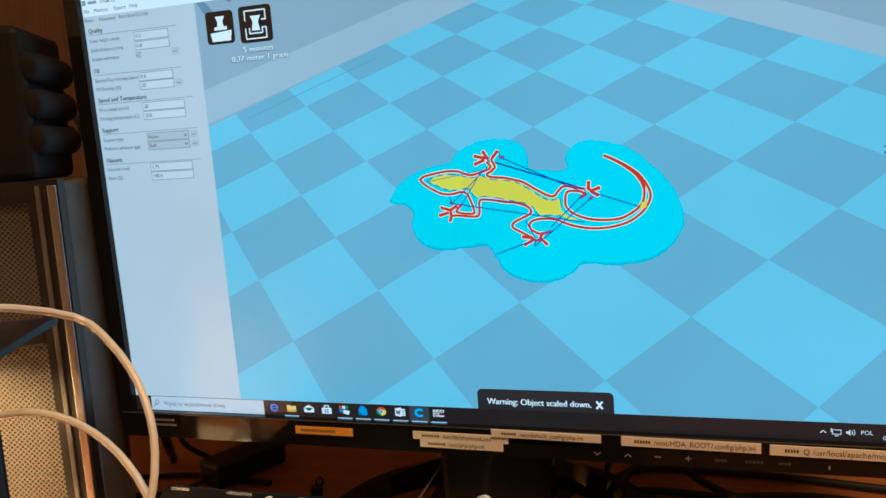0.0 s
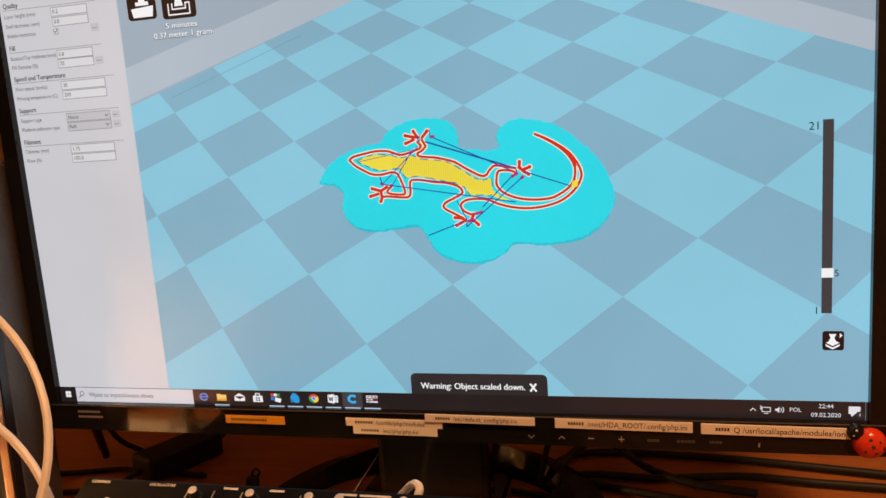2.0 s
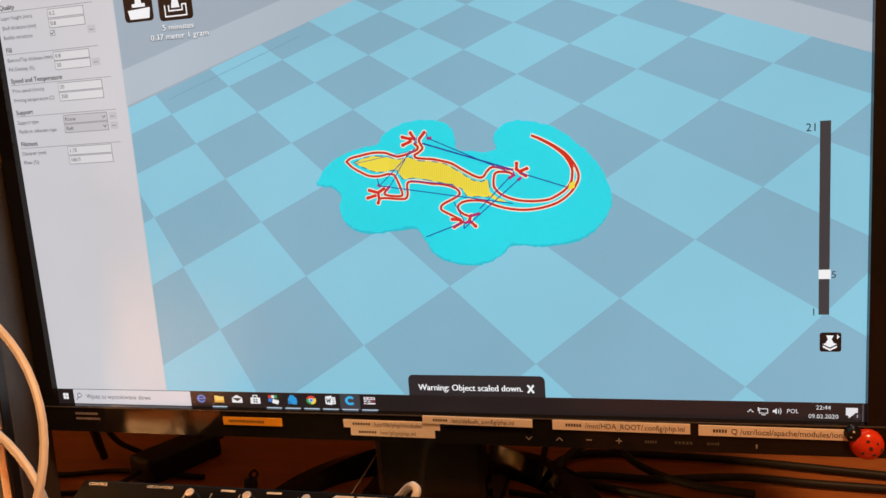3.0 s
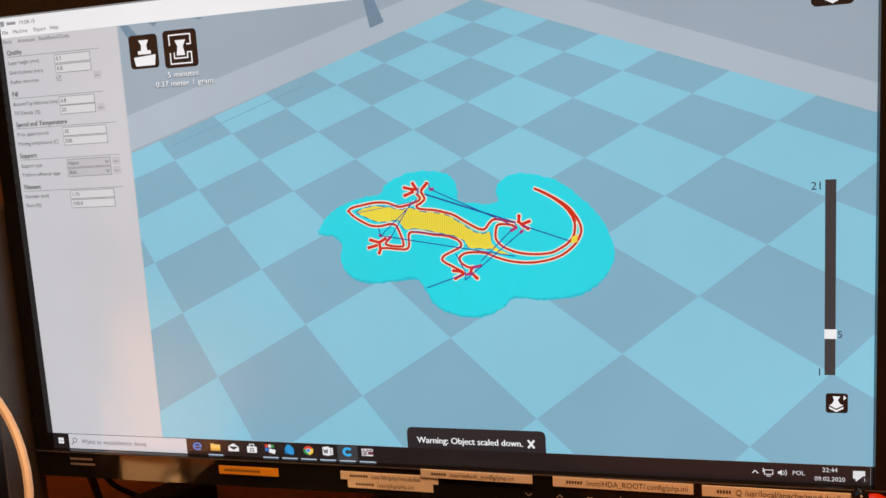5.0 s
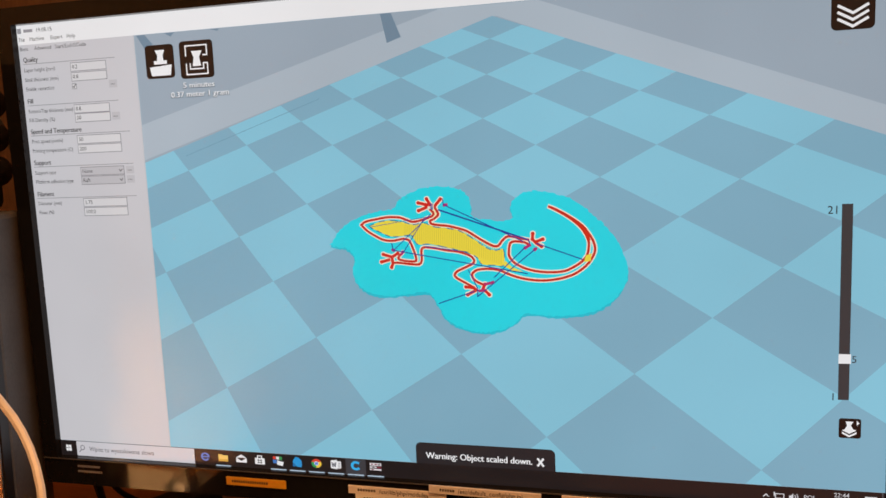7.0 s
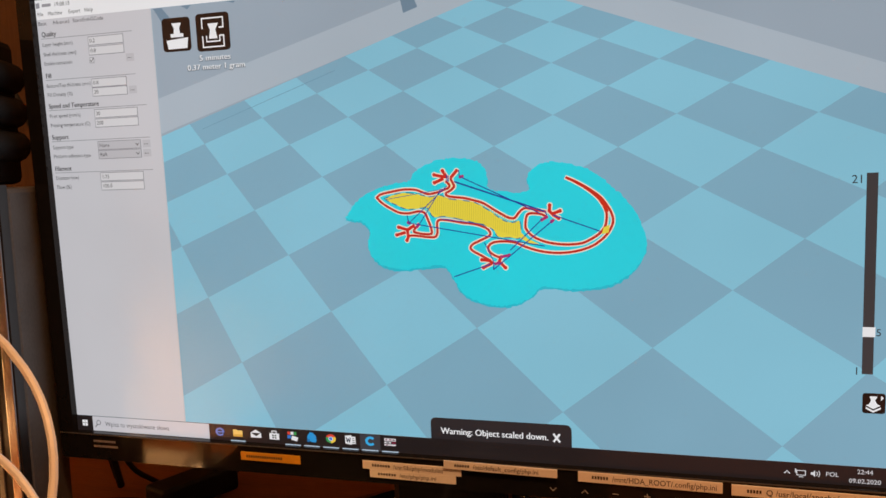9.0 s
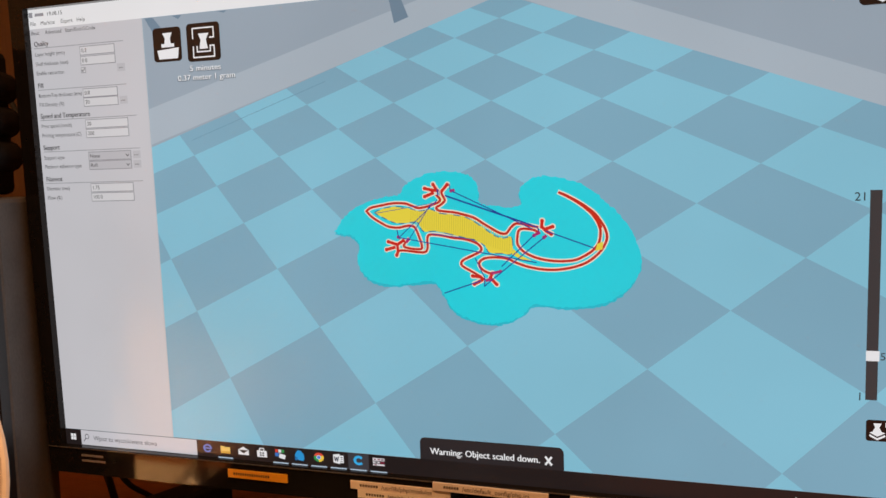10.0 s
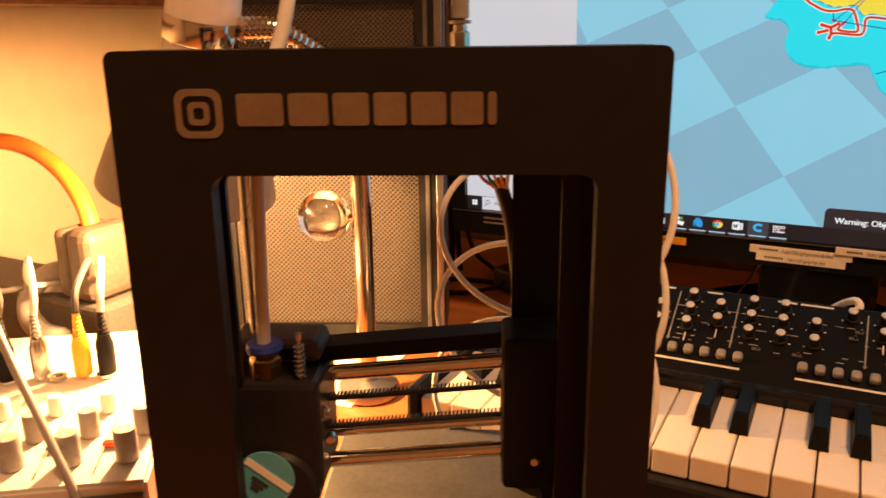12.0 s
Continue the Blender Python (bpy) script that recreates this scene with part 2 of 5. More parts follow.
setting("floor", box(-0.86, 2.4, -3.0, 0.42, -0.1, 0.0), floor_wood, "brown wooden floor of the dim room", "floor")
setting("ceiling", box(-0.86, 2.4, -3.0, 0.42, 2.5, 2.6), ceiling_paint, "plain white ceiling in dim warm light", "ceiling")
setting("wall_north", box(-0.86, 2.4, 0.30, 0.42, 0.0, 2.5), wall_paint, "beige painted wall in warm lamp light", "wall")
setting("wall_west", box(-0.86, -0.74, -2.88, 0.30, 0.0, 2.5), wall_paint, "beige painted side wall", "wall")
setting("wall_east", box(2.28, 2.4, -2.88, 0.30, 0.0, 2.5), wall_paint, "beige painted side wall", "wall")
setting("wall_south", box(-0.86, 2.4, -3.0, -2.88, 0.0, 2.5), wall_paint, "beige painted wall behind the seat", "wall")

pendant = thing("ceiling_lamp", pose(0.55, -0.80, 2.5), "round white glass ceiling lamp, switched on", "lamp")
part("base", turned([(0, 0), (0.1, 0), (0.1, -0.03), (0, -0.03)]), white_paint, pendant)

setting("wall_panel", box(-0.70, 1.30, 0.272, 0.2998, 0.0, 2.1), surface("panel_wood", (0.13, 0.062, 0.026), 0.55, second=(0.075, 0.034, 0.014), scale=5, stretch=(9, 9, 1)), "dark brown wooden panel behind the desk", "panel")
shelf = thing("wall_shelf", pose(-0.74, 0.0, 1.046), "brown wooden shelf board on the wall", "shelf")
part("board", box(0.0005, 0.10, -0.60, 0.26, 0.0, 0.022, 0.002), shelf_wood, shelf)

desk = thing("desk", pose(0, 0, DESK), "reddish brown wooden desk with a satin top", "desk")
part("desktop", box(-0.737, 1.3, -0.72, 0.2715, -0.028, 0.0, 0.003), desk_wood, desk)
for lx in (-0.72, 1.22):
    part("side_panel", box(lx, lx + 0.03, -0.68, 0.25, -0.75, -0.0285), desk_wood, desk)

# ---- monitor ----
SCREEN_W, SCREEN_H = 0.5976, 0.3362
MON = pose(0, 0, DESK + 0.11, 1.5, 0, 0)
monitor = thing("monitor", MON, "black widescreen computer monitor showing a slicing program, switched on", "monitor")
OUT_L, OUT_R, OUT_B, OUT_T = -0.3115, 0.3115, -0.0215, 0.3490


def face_rect(x0, x1, z0, z1):
    return [(x1, z1), (x0, z1), (x0, z0), (x1, z0)]


part("bezel", frame_plate(face_rect(OUT_L, OUT_R, OUT_B, OUT_T), face_rect(-SCREEN_W / 2, SCREEN_W / 2, 0.0, SCREEN_H), -0.006, 0.012), gloss_black, monitor, "glossy black bezel")
part("back_cover", box(OUT_L + 0.002, OUT_R - 0.002, 0.0125, 0.034, OUT_B + 0.002, OUT_T - 0.002, 0.008), black_plastic, monitor)
part("back_bulge", box(-0.20, 0.20, 0.0345, 0.060, 0.0, 0.26, 0.012), black_plastic, monitor)
part("trim_strip", box(OUT_L, OUT_R, -0.0068, -0.0062, -0.0012, -0.0004), dark_grey, monitor, "thin dark seam line")
part("neck", box(-0.045, 0.045, 0.0345, 0.060, -0.104, 0.0, 0.006), gloss_black, monitor)


def foot_arch():
    """A wide curved foot, low and bowed to the front."""
    bm = bmesh.new()
    rows = []
    for k in range(33):
        a = math.pi * k / 32
        x, y = -0.145 * math.cos(a), 0.055 + 0.115 * math.sin(a)
        h = 0.010 + 0.018 * math.sin(a) ** 2
        rows.append([bm.verts.new(v) for v in ((x, y, -0.1098), (x, y, -0.1098 + h * 0.6), (x * 0.84, 0.055 + (y - 0.055) * 0.80, -0.1098 + h), (x * 0.78, 0.055 + (y - 0.055) * 0.72, -0.1098))])
    for a, b in zip(rows, rows[1:]):
        for j in range(4):
            bm.faces.new((a[j], a[(j + 1) % 4], b[(j + 1) % 4], b[j]))
    bm.faces.new(rows[0]), bm.faces.new(rows[-1][::-1])
    box(-0.06, 0.06, 0.030, 0.165, -0.1098, -0.098, 0.004, bm=bm)
    bm.transform(Matrix.Translation((-0.012, 0.003, 0)) @ Matrix.Rotation(radians(-1.5), 4, "X"))
    return bm


part("foot", foot_arch(), gloss_black, monitor, "curved glossy black foot", smooth=True)

screen = part("screen", box(-SCREEN_W / 2, SCREEN_W / 2, 0.0, 0.008, 0.0, SCREEN_H), glow(150, 170, 184), monitor, "lit screen showing a slicing program")
LAYER = 0.00012


def at(u, v):
    """A place on the display from its 1920 x 1080 picture points."""
    return (u / 1920 * SCREEN_W - SCREEN_W / 2, (1080 - v) / 1080 * SCREEN_H)


def clip_shape(shape, u0, v0, u1, v1):
    """A polygon cut to a rectangle."""
    for axis, limit, keep in ((0, u0, 1), (0, u1, -1), (1, v0, 1), (1, v1, -1)):
        out = []
        for a, b in zip(shape, shape[1:] + shape[:1]):
            da, db = keep * (a[axis] - limit), keep * (b[axis] - limit)
            if da >= 0:
                out.append(a)
            if da * db < 0:
                t = da / (da - db)
                out.append((a[0] + (b[0] - a[0]) * t, a[1] + (b[1] - a[1]) * t))
        shape = out
        if len(shape) < 3:
            return []
    return shape


def shown(name, shapes, colour, layer, label=""):
    """Flat coloured shapes on the display, as one piece of its picture."""
    bm = bmesh.new()
    for s in shapes:
        if len(s) >= 3:
            slab([at(*p) for p in s], -LAYER * layer, -LAYER * layer, bm)
    return part(name, bm, glow(*colour), screen, label)


def rect(u0, v0, u1, v1):
    return [(u0, v0), (u1, v0), (u1, v1), (u0, v1)]


def round_rect(u0, v0, u1, v1, r):
    return rounded(u0, u1, v0, v1, r)


def typed(text, u, v, size, colour, layer, align="LEFT", name="lettering", wide=0):
    bm = words(text, size * 0.71 * SCREEN_H / 1080, align)
    if wide:
        now = max(q.co.x for q in bm.verts) - min(q.co.x for q in bm.verts)
        bm.transform(Matrix.Diagonal((wide / 1920 * SCREEN_W / now, 1, 1, 1)))
    x, z = at(u, v)
    bm.transform(Matrix.Translation((x, -LAYER * layer, z)))
    return part(name, bm, glow(*colour), screen)


def stroke(points, width, closed=False):
    """A line with width, as quads."""
    out = []
    pts = points + points[:1] if closed else points
    for a, b in zip(pts, pts[1:]):
        dx, dy = b[0] - a[0], b[1] - a[1]
        n = math.hypot(dx, dy) or 1
        px, py, ex, ey = -dy / n * width / 2, dx / n * width / 2, dx / n * width * 0.3, dy / n * width * 0.3
        out.append([(a[0] + px - ex, a[1] + py - ey), (b[0] + px + ex, b[1] + py + ey), (b[0] - px + ex, b[1] - py + ey), (a[0] - px - ex, a[1] - py - ey)])
    return out


def smooth_line(points, steps=5):
    return [(p.x, p.y) for p in glide([(a, b, 0) for a, b in points], steps)]


WHITE, PANEL, INKED = (238, 238, 240), (203, 202, 207), (34, 34, 40)
LIGHT, DARK, RAFT = (134, 197, 219), (127, 174, 196), (26, 214, 228)
VIEW = (324, 47, 1920, 1040)


def on_plate(i, j):
    """The checkered build plate in perspective."""
    w = 0.088028 * i - 0.124437 * j + 1
    return ((283.41 * i + 19.379 * j + 733.83) / w, (-51.267 * i + 52.837 * j + 753.88) / w)


EDGE_I, EDGE_J = 6.78, -4.77
shown("viewport_wall", [rect(*VIEW)], (154, 170, 184), 1, "grey-blue back walls of the build space")


def plate_patch(i0, j0, i1, j1):
    return clip_shape([on_plate(i0, j0), on_plate(i1, j0), on_plate(i1, j1), on_plate(i0, j1)], *VIEW)


shown("wall_band", [clip_shape([(324, 252), (1178, 14), (1178, 71), (324, 334)], *VIEW), clip_shape([(1178, 71), (1178, 14), (1920, 296), (1920, 362)], *VIEW)], (172, 186, 198), 2, "paler band along the walls")
for mark in ([(928, 47), (952, 47), (972, 98), (940, 108)], [(330, 47), (352, 47), (372, 70), (350, 80)], [(404, 47), (430, 47), (420, 56)], [(520, 47), (545, 47), (540, 52)]):
    shown("wall_mark", [mark], (112, 138, 158), 3)
lights, darks = [], []
for i in range(-4, 7):
    for j in range(-5, 5):
        i1, j0 = min(i + 1, EDGE_I), max(j, EDGE_J)
        corners = [on_plate(a, b) for a, b in ((i, j0), (i1, j0), (i1, j + 1), (i, j + 1))]
        if min(0.088028 * a - 0.124437 * b + 1 for a, b in ((i, j0), (i1, j0), (i1, j + 1), (i, j + 1))) < 0.15:
            continue
        cut = clip_shape(corners, *VIEW)
        (lights if (i + j) % 2 == 0 else darks).append(cut)
for cut in lights:
    if cut:
        shown("light_square", [cut], LIGHT, 3)
for cut in darks:
    if cut:
        shown("dark_square", [cut], DARK, 3)
shown("plate_line", stroke([on_plate(0.12, -4.45), on_plate(2.6, -4.45)], 1.2), (104, 150, 176), 4)

OUTLINE = [(782, 541), (806, 510), (842, 484), (897, 467), (935, 461), (952, 441), (986, 424), (1032, 416), (1076, 420), (1102, 436), (1110, 460), (1111, 480), (1139, 489), (1196, 489), (1195, 459), (1210, 441), (1240, 431), (1282, 436), (1328, 453), (1367, 484), (1406, 524),
           (1427, 566), (1435, 604), (1419, 643), (1389, 672), (1346, 691), (1286, 696), (1222, 692), (1199, 712), (1161, 730), (1122, 734), (1078, 724), (1045, 704), (1027, 672), (1006, 648), (947, 653), (893, 655), (848, 634), (834, 601), (839, 569), (822, 549), (798, 545)]
random.seed(6)


def frayed(points, most):
    return [(u + random.uniform(-most, most), v + random.uniform(-most, most)) for u, v in points]


ring = smooth_line(OUTLINE + OUTLINE[:1], 9)[:-1]
shown("raft_side", [frayed([(u, v + 5) for u, v in ring], 1.6)], (24, 190, 210), 4.5, "darker cyan edge under the raft")
shown("raft", [frayed(ring, 1.8)], RAFT, 5, "bright cyan raft patch")
HEAD_BACK = [(860, 496), (871, 489), (896, 484), (923, 480), (949, 481), (964, 486), (979, 491), (998, 488), (1014, 483), (1024, 479), (1027, 473), (1020, 465)]
BACK = [(1032, 456), (1031, 461), (1036, 471), (1037, 477), (1028, 485), (1019, 490), (1022, 496), (1038, 499), (1057, 501), (1078, 506), (1100, 513), (1124, 528), (1148, 542), (1160, 546), (1168, 544), (1176, 534), (1186, 526), (1198, 526), (1216, 530), (1232, 533)]
TAIL_IN = [(1232, 543), (1222, 538), (1204, 536), (1195, 538), (1191, 545), (1189, 561), (1191, 570), (1201, 582), (1219, 592), (1243, 599), (1273, 602), (1303, 600), (1321, 593), (1340, 581), (1352, 567), (1356, 552), (1356, 536), (1349, 520), (1337, 504), (1315, 486), (1292, 472), (1276, 464)]
TAIL_OUT = [(1276, 464), (1294, 472), (1320, 487), (1343, 504), (1356, 520), (1366, 538), (1369, 556), (1361, 575), (1347, 591), (1327, 605), (1302, 614), (1272, 619), (1242, 619), (1212, 614), (1187, 606), (1169, 598), (1151, 595), (1132, 595), (1117, 598), (1108, 606), (1110, 616), (1120, 624), (1132, 629)]
BELLY = [(1108, 634), (1092, 625), (1074, 615), (1069, 608), (1075, 600), (1094, 591), (1110, 583), (1113, 576), (1106, 567), (1090, 560), (1072, 556), (1053, 554), (1027, 549), (1006, 547), (998, 550), (996, 559), (996, 575), (990, 584), (972, 584), (946, 581), (933, 581)]
ARM = [(954, 557), (946, 565), (943, 572), (954, 576), (970, 578), (982, 577), (983, 568), (977, 549), (970, 533), (963, 529), (955, 528), (944, 530), (931, 532), (911, 530), (892, 521), (873, 509), (860, 496)]
TRUNK = [(878, 499), (902, 490), (929, 487), (961, 492), (980, 497), (1006, 494), (1025, 502), (1056, 506), (1081, 511), (1100, 521), (1124, 537), (1141, 549), (1160, 555), (1178, 553), (1177, 587), (1158, 587), (1130, 585), (1121, 571), (1104, 562), (1078, 554), (1053, 548), (1015, 540), (989, 541), (978, 524), (972, 520), (945, 523), (925, 522), (906, 514), (887, 505)]
TOES = (((994, 450), (1010, 454)), ((994, 467), (1012, 460)), ((1013, 442), (1021, 455)), ((1044, 443), (1032, 456)), ((1010, 454), (1012, 461)), ((1021, 455), (1010, 454)),
        ((1241, 520), (1240, 532)), ((1262, 532), (1248, 537)), ((1259, 547), (1249, 541)), ((1240, 532), (1249, 541)),
        ((908, 562), (928, 568)), ((903, 579), (922, 574)), ((926, 591), (931, 580)), ((928, 568), (929, 580)), ((942, 560), (930, 567)),
        ((1144, 651), (1132, 639)), ((1096, 651), (1112, 643)), ((1093, 634), (1110, 636)), ((1135, 628), (1129, 641)), ((1110, 636), (1116, 641)))
VIOLET_TOES = (((1224, 550), (1235, 544)), ((1153, 624), (1135, 628)), ((1052, 456), (1058, 455)), ((1244, 554), (1248, 551)), ((954, 557), (950, 562)), ((931, 552), (934, 554)), ((1129, 641), (1122, 643)))
TRAVEL = (((1039, 466), (1229, 532), 3.4), ((1054, 457), (1220, 536), 2.2), ((1249, 541), (1343, 575), 2.4), ((932, 553), (1114, 585), 2.2), ((1114, 585), (1228, 605), 2.2), ((1224, 549), (1156, 613), 2.2), ((1244, 554), (1118, 655), 2.2), ((1031, 671), (1110, 644), 2.4),
          ((1021, 475), (933, 553), 1.8), ((1006, 484), (955, 558), 1.8), ((880, 501), (1019, 480), 1.2), ((929, 537), (932, 553), 2.2), ((1049, 442), (1050, 456), 2.0), ((1100, 597), (1119, 638), 2.0), ((1119, 638), (1118, 655), 2.4), ((1022, 452), (1023, 465), 2.6), ((1026, 452), (1026, 465), 1.6), ((1006, 545), (1100, 558), 1.8), ((1232, 533), (1234, 541), 2.4))


def dot(u, v, r):
    return [(u + r * math.cos(a), v + r * math.sin(a)) for a in (0.628 * n for n in range(10))]


lines = [smooth_line(l) for l in (HEAD_BACK, BACK, TAIL_IN, TAIL_OUT, BELLY, ARM)]
shown("pale_rim", [q for l in lines for q in stroke(l, 9.5)] + [q for a, b in TOES for q in stroke([a, b], 11)] + [dot(*a, 6.5) for a, b in TOES], (236, 226, 206), 6, "pale rim beside the red lines")
shown("pale_skin", [[(1024, 480), (1020, 468), (1031, 464), (1036, 474), (1028, 484)]], (240, 226, 180), 6.5)
shown("infill", [smooth_line(TRUNK + TRUNK[:1], 3)[:-1], [(1180, 577), (1194, 590), (1218, 601), (1196, 599), (1176, 588)]], (236, 216, 70), 7, "yellow infill of the lizard body")
shown("infill_stripes", [q for k in range(46) for q in stroke([(962 + k * 4.7, 497 + max(0, k - 12) * 0.9 + max(0, k - 28) * 1.4), (960 + k * 4.7, 520 + min(k, 8) * 2.2 + max(0, k - 8) * 1.05 + max(0, k - 30) * 0.6)], 1.1)], (212, 192, 58), 8)
shown("outline", [q for l in lines for q in stroke(l, 5.0)], (196, 44, 30), 9, "red outline of a flat lizard")
for a, b in TOES:
    shown("toe", stroke([a, b], 6.4) + [dot(*a, 4.0)], (208, 40, 30), 10)
for a, b in VIOLET_TOES:
    shown("violet_toe", stroke([a, b], 6.0) + [dot(*a, 3.8)], (178, 40, 110), 10.5)
dashes = smooth_line(TRUNK + TRUNK[:1], 4)
shown("inner_contour", [q for k in range(0, len(dashes) - 3, 4) for q in stroke(dashes[k : k + 3], 2.2)], (52, 120, 160), 10, "dashed blue contour round the infill")
shown("tail_fill", [[(1294, 472), (1320, 488), (1343, 505), (1354, 518), (1361, 535), (1353, 536), (1347, 518), (1335, 502), (1315, 486)]], (206, 44, 24), 9.5)
shown("yellow_mark", [[(1350, 567), (1362, 562), (1360, 578), (1346, 581)]], (236, 216, 70), 10)
for a, b, w in TRAVEL:
    shown("travel_move", stroke([a, b], w), (24, 62, 150), 11, "thin blue travel line")

# left settings panel
shown("settings_panel", [rect(0, 0, 324, 1040)], PANEL, 4, "pale grey settings panel")
shown("title_bar", [rect(0, 0, 1920, 46)], WHITE, 5, "white title and menu bar")
shown("title_mark", [rect(2, 7, 13, 19), rect(20, 10, 46, 17)], (150, 150, 156), 6)
typed("19.08.15", 55, 14, 18, INKED, 6, wide=43)
for text, u, v in (("File", 4, 34), ("Machine", 35, 34), ("Expert", 95, 34), ("Help", 141, 34)):
    typed(text, u, v, 18, INKED, 6)
for text, u in (("Basic", 4), ("Advanced", 46), ("Start/End-GCode", 105)):
    typed(text, u, 56, 17.5, INKED, 6)
HEADS = (("Quality", 82, 42, 268), ("Fill", 181, 15, 268), ("Speed and Temperature", 254, 146, 291), ("Support", 330, 49, 292), ("Filament", 407, 48, 293))
for text, v, wide, end in HEADS:
    for shift in (0.0, 0.9):
        typed(text, 10 + shift, v, 23, (18, 18, 22), 6 + shift, wide=wide)
    shown("rule", [rect(9, v + 9, end, v + 10.4)], (140, 140, 146), 6)
FIELDS = (("Layer height (mm)", "0.2", 106.5, 143, 243, 0, 88), ("Shell thickness (mm)", "0.8", 129.5, 143, 243, 0, 96), ("Enable retraction", "", 151.5, 142.5, 156, 1, 81),
          ("Bottom/Top thickness (mm)", "0.8", 205, 142.5, 242, 0, 128), ("Fill Density (%)", "20", 226.5, 142.5, 242, 1, 73),
          ("Print speed (mm/s)", "30", 278, 142, 265, 0, 90), ("Printing temperature (C)", "200", 300.5, 142, 265, 0, 116),
          ("Support type", "None", 354.5, 143, 266, 2, 61), ("Platform adhesion type", "Raft", 376.5, 143, 266, 2, 109),
          ("Diameter (mm)", "1.75", 430, 142, 266, 0, 68), ("Flow (%)", "100.0", 452.5, 142, 266, 0, 43))
for text, value, v, u0, u1, extra, wide in FIELDS:
    typed(text, 10, v, 18, INKED, 6, wide=wide)
    side = 5.6 if u1 - u0 < 20 else 9.6
    shown("field_rim", [rect(u0, v - side - 1, u1, v + side + 1)], (134, 133, 140), 6)
    shown("field", [rect(u0 + 1.5, v - side + 0.5, u1 - 1.5, v + side - 0.5)], (190, 189, 194) if extra == 2 else (214, 213, 216), 7)
    if value:
        typed(value, u0 + 5, v, 18, INKED, 8)
    else:
        shown("tick", stroke([(145, 151), (148.5, 154.5), (153.5, 147.5)], 1.8), INKED, 8)
    if extra == 2:
        shown("arrow", stroke([(u1 - 14, v - 2), (u1 - 10, v + 3), (u1 - 6, v - 2)], 1.6), INKED, 8)
    if extra:
        ue = 270.5 if extra == 2 else 246
        shown("more_button", [rect(ue, v - 9, ue + 22, v + 9)], (190, 189, 194), 6)
        shown("dots", [rect(ue + k, v, ue + k + 2, v + 2) for k in (5, 9, 13)], INKED, 7)
shown("panel_edge", [rect(322, 46, 324.5, 1040)], (196, 196, 200), 8)

# buttons in the view
BLK = (16, 14, 16)
shown("load_button", [round_rect(350, 72, 425, 148, 9)], BLK, 6, "black button with a white picture")
shown("load_picture", [[(376, 84), (402, 84), (396, 96), (398, 110), (380, 110), (382, 96)], rect(372, 108, 406, 116), [(360, 122), (418, 118), (414, 142), (364, 142)]], WHITE, 7)
shown("print_button", [round_rect(440, 69, 526, 153, 9)], BLK, 6, "black button with a white picture")
shown("print_picture", [[(470, 92), (498, 92), (490, 106), (494, 126), (472, 126), (476, 106)], *stroke([(456, 102), (456, 80), (510, 80), (510, 102), (500, 102)], 3.2), *stroke([(456, 120), (456, 144), (510, 144), (510, 120), (500, 120), (500, 132), (466, 132), (466, 120)], 3.2)], WHITE, 7)
for shift in (0.0, 1.0):
    typed("5 minutes", 483 + shift, 168, 25, (236, 238, 240), 6 + shift, "CENTER", wide=80)
    typed("0.37 meter 1 gram", 484 + shift, 188, 25, (236, 238, 240), 6 + shift, "CENTER", wide=148)
for u, v, wide in ((483, 169.5, 80), (484, 189.5, 148)):
    for shift in (-1.6, 1.6):
        typed("5 minutes" if wide == 80 else "0.37 meter 1 gram", u + shift, v, 25, (70, 84, 98), 5, "CENTER", "text_shadow", wide)
shown("layers_button", [round_rect(1806, 60, 1880, 150, 10)], BLK, 6, "black view button")
shown("layers_picture", [q for k in range(3) for q in stroke([(1818, 106 + 12 * k), (1843, 120 + 12 * k), (1868, 106 + 12 * k)], 5)], WHITE, 7)
shown("slider_track", [rect(1831.5, 471, 1851, 855)], (56, 58, 62), 6, "dark grey layer slider")
shown("slider_knob", [rect(1831, 763, 1853, 782)], WHITE, 7)
typed("21", 1828, 483, 31, (28, 30, 34), 6, "RIGHT")
typed("5", 1854, 774, 28, (28, 30, 34), 6)
typed("1", 1828, 850, 30, (28, 30, 34), 6, "RIGHT")
shown("view_button", [round_rect(1834, 892, 1874, 932, 5)], BLK, 6)
shown("view_picture", [[(1846, 898), (1860, 898), (1856, 906), (1860, 914), (1845, 914), (1849, 906)], [(1840, 916), (1853, 911), (1866, 916), (1853, 923)], [(1840, 919), (1853, 926), (1866, 919), (1866, 923), (1853, 930), (1840, 923)]], WHITE, 7)
shown("view_arrow", [[(1866, 896), (1871, 901), (1866, 906)]], WHITE, 7)
shown("warning_box", [round_rect(961, 991, 1276, 1060, 12)], (40, 38, 42), 6, "dark message box")
for shift in (0.0, 1.1):
    typed("Warning: Object scaled down.", 984 + shift, 1021, 29, (238, 238, 240), 8 + shift, wide=241)
shown("close_cross", stroke([(1238, 1013), (1250, 1029)], 4.6) + stroke([(1250, 1013), (1238, 1029)], 4.6), WHITE, 8)

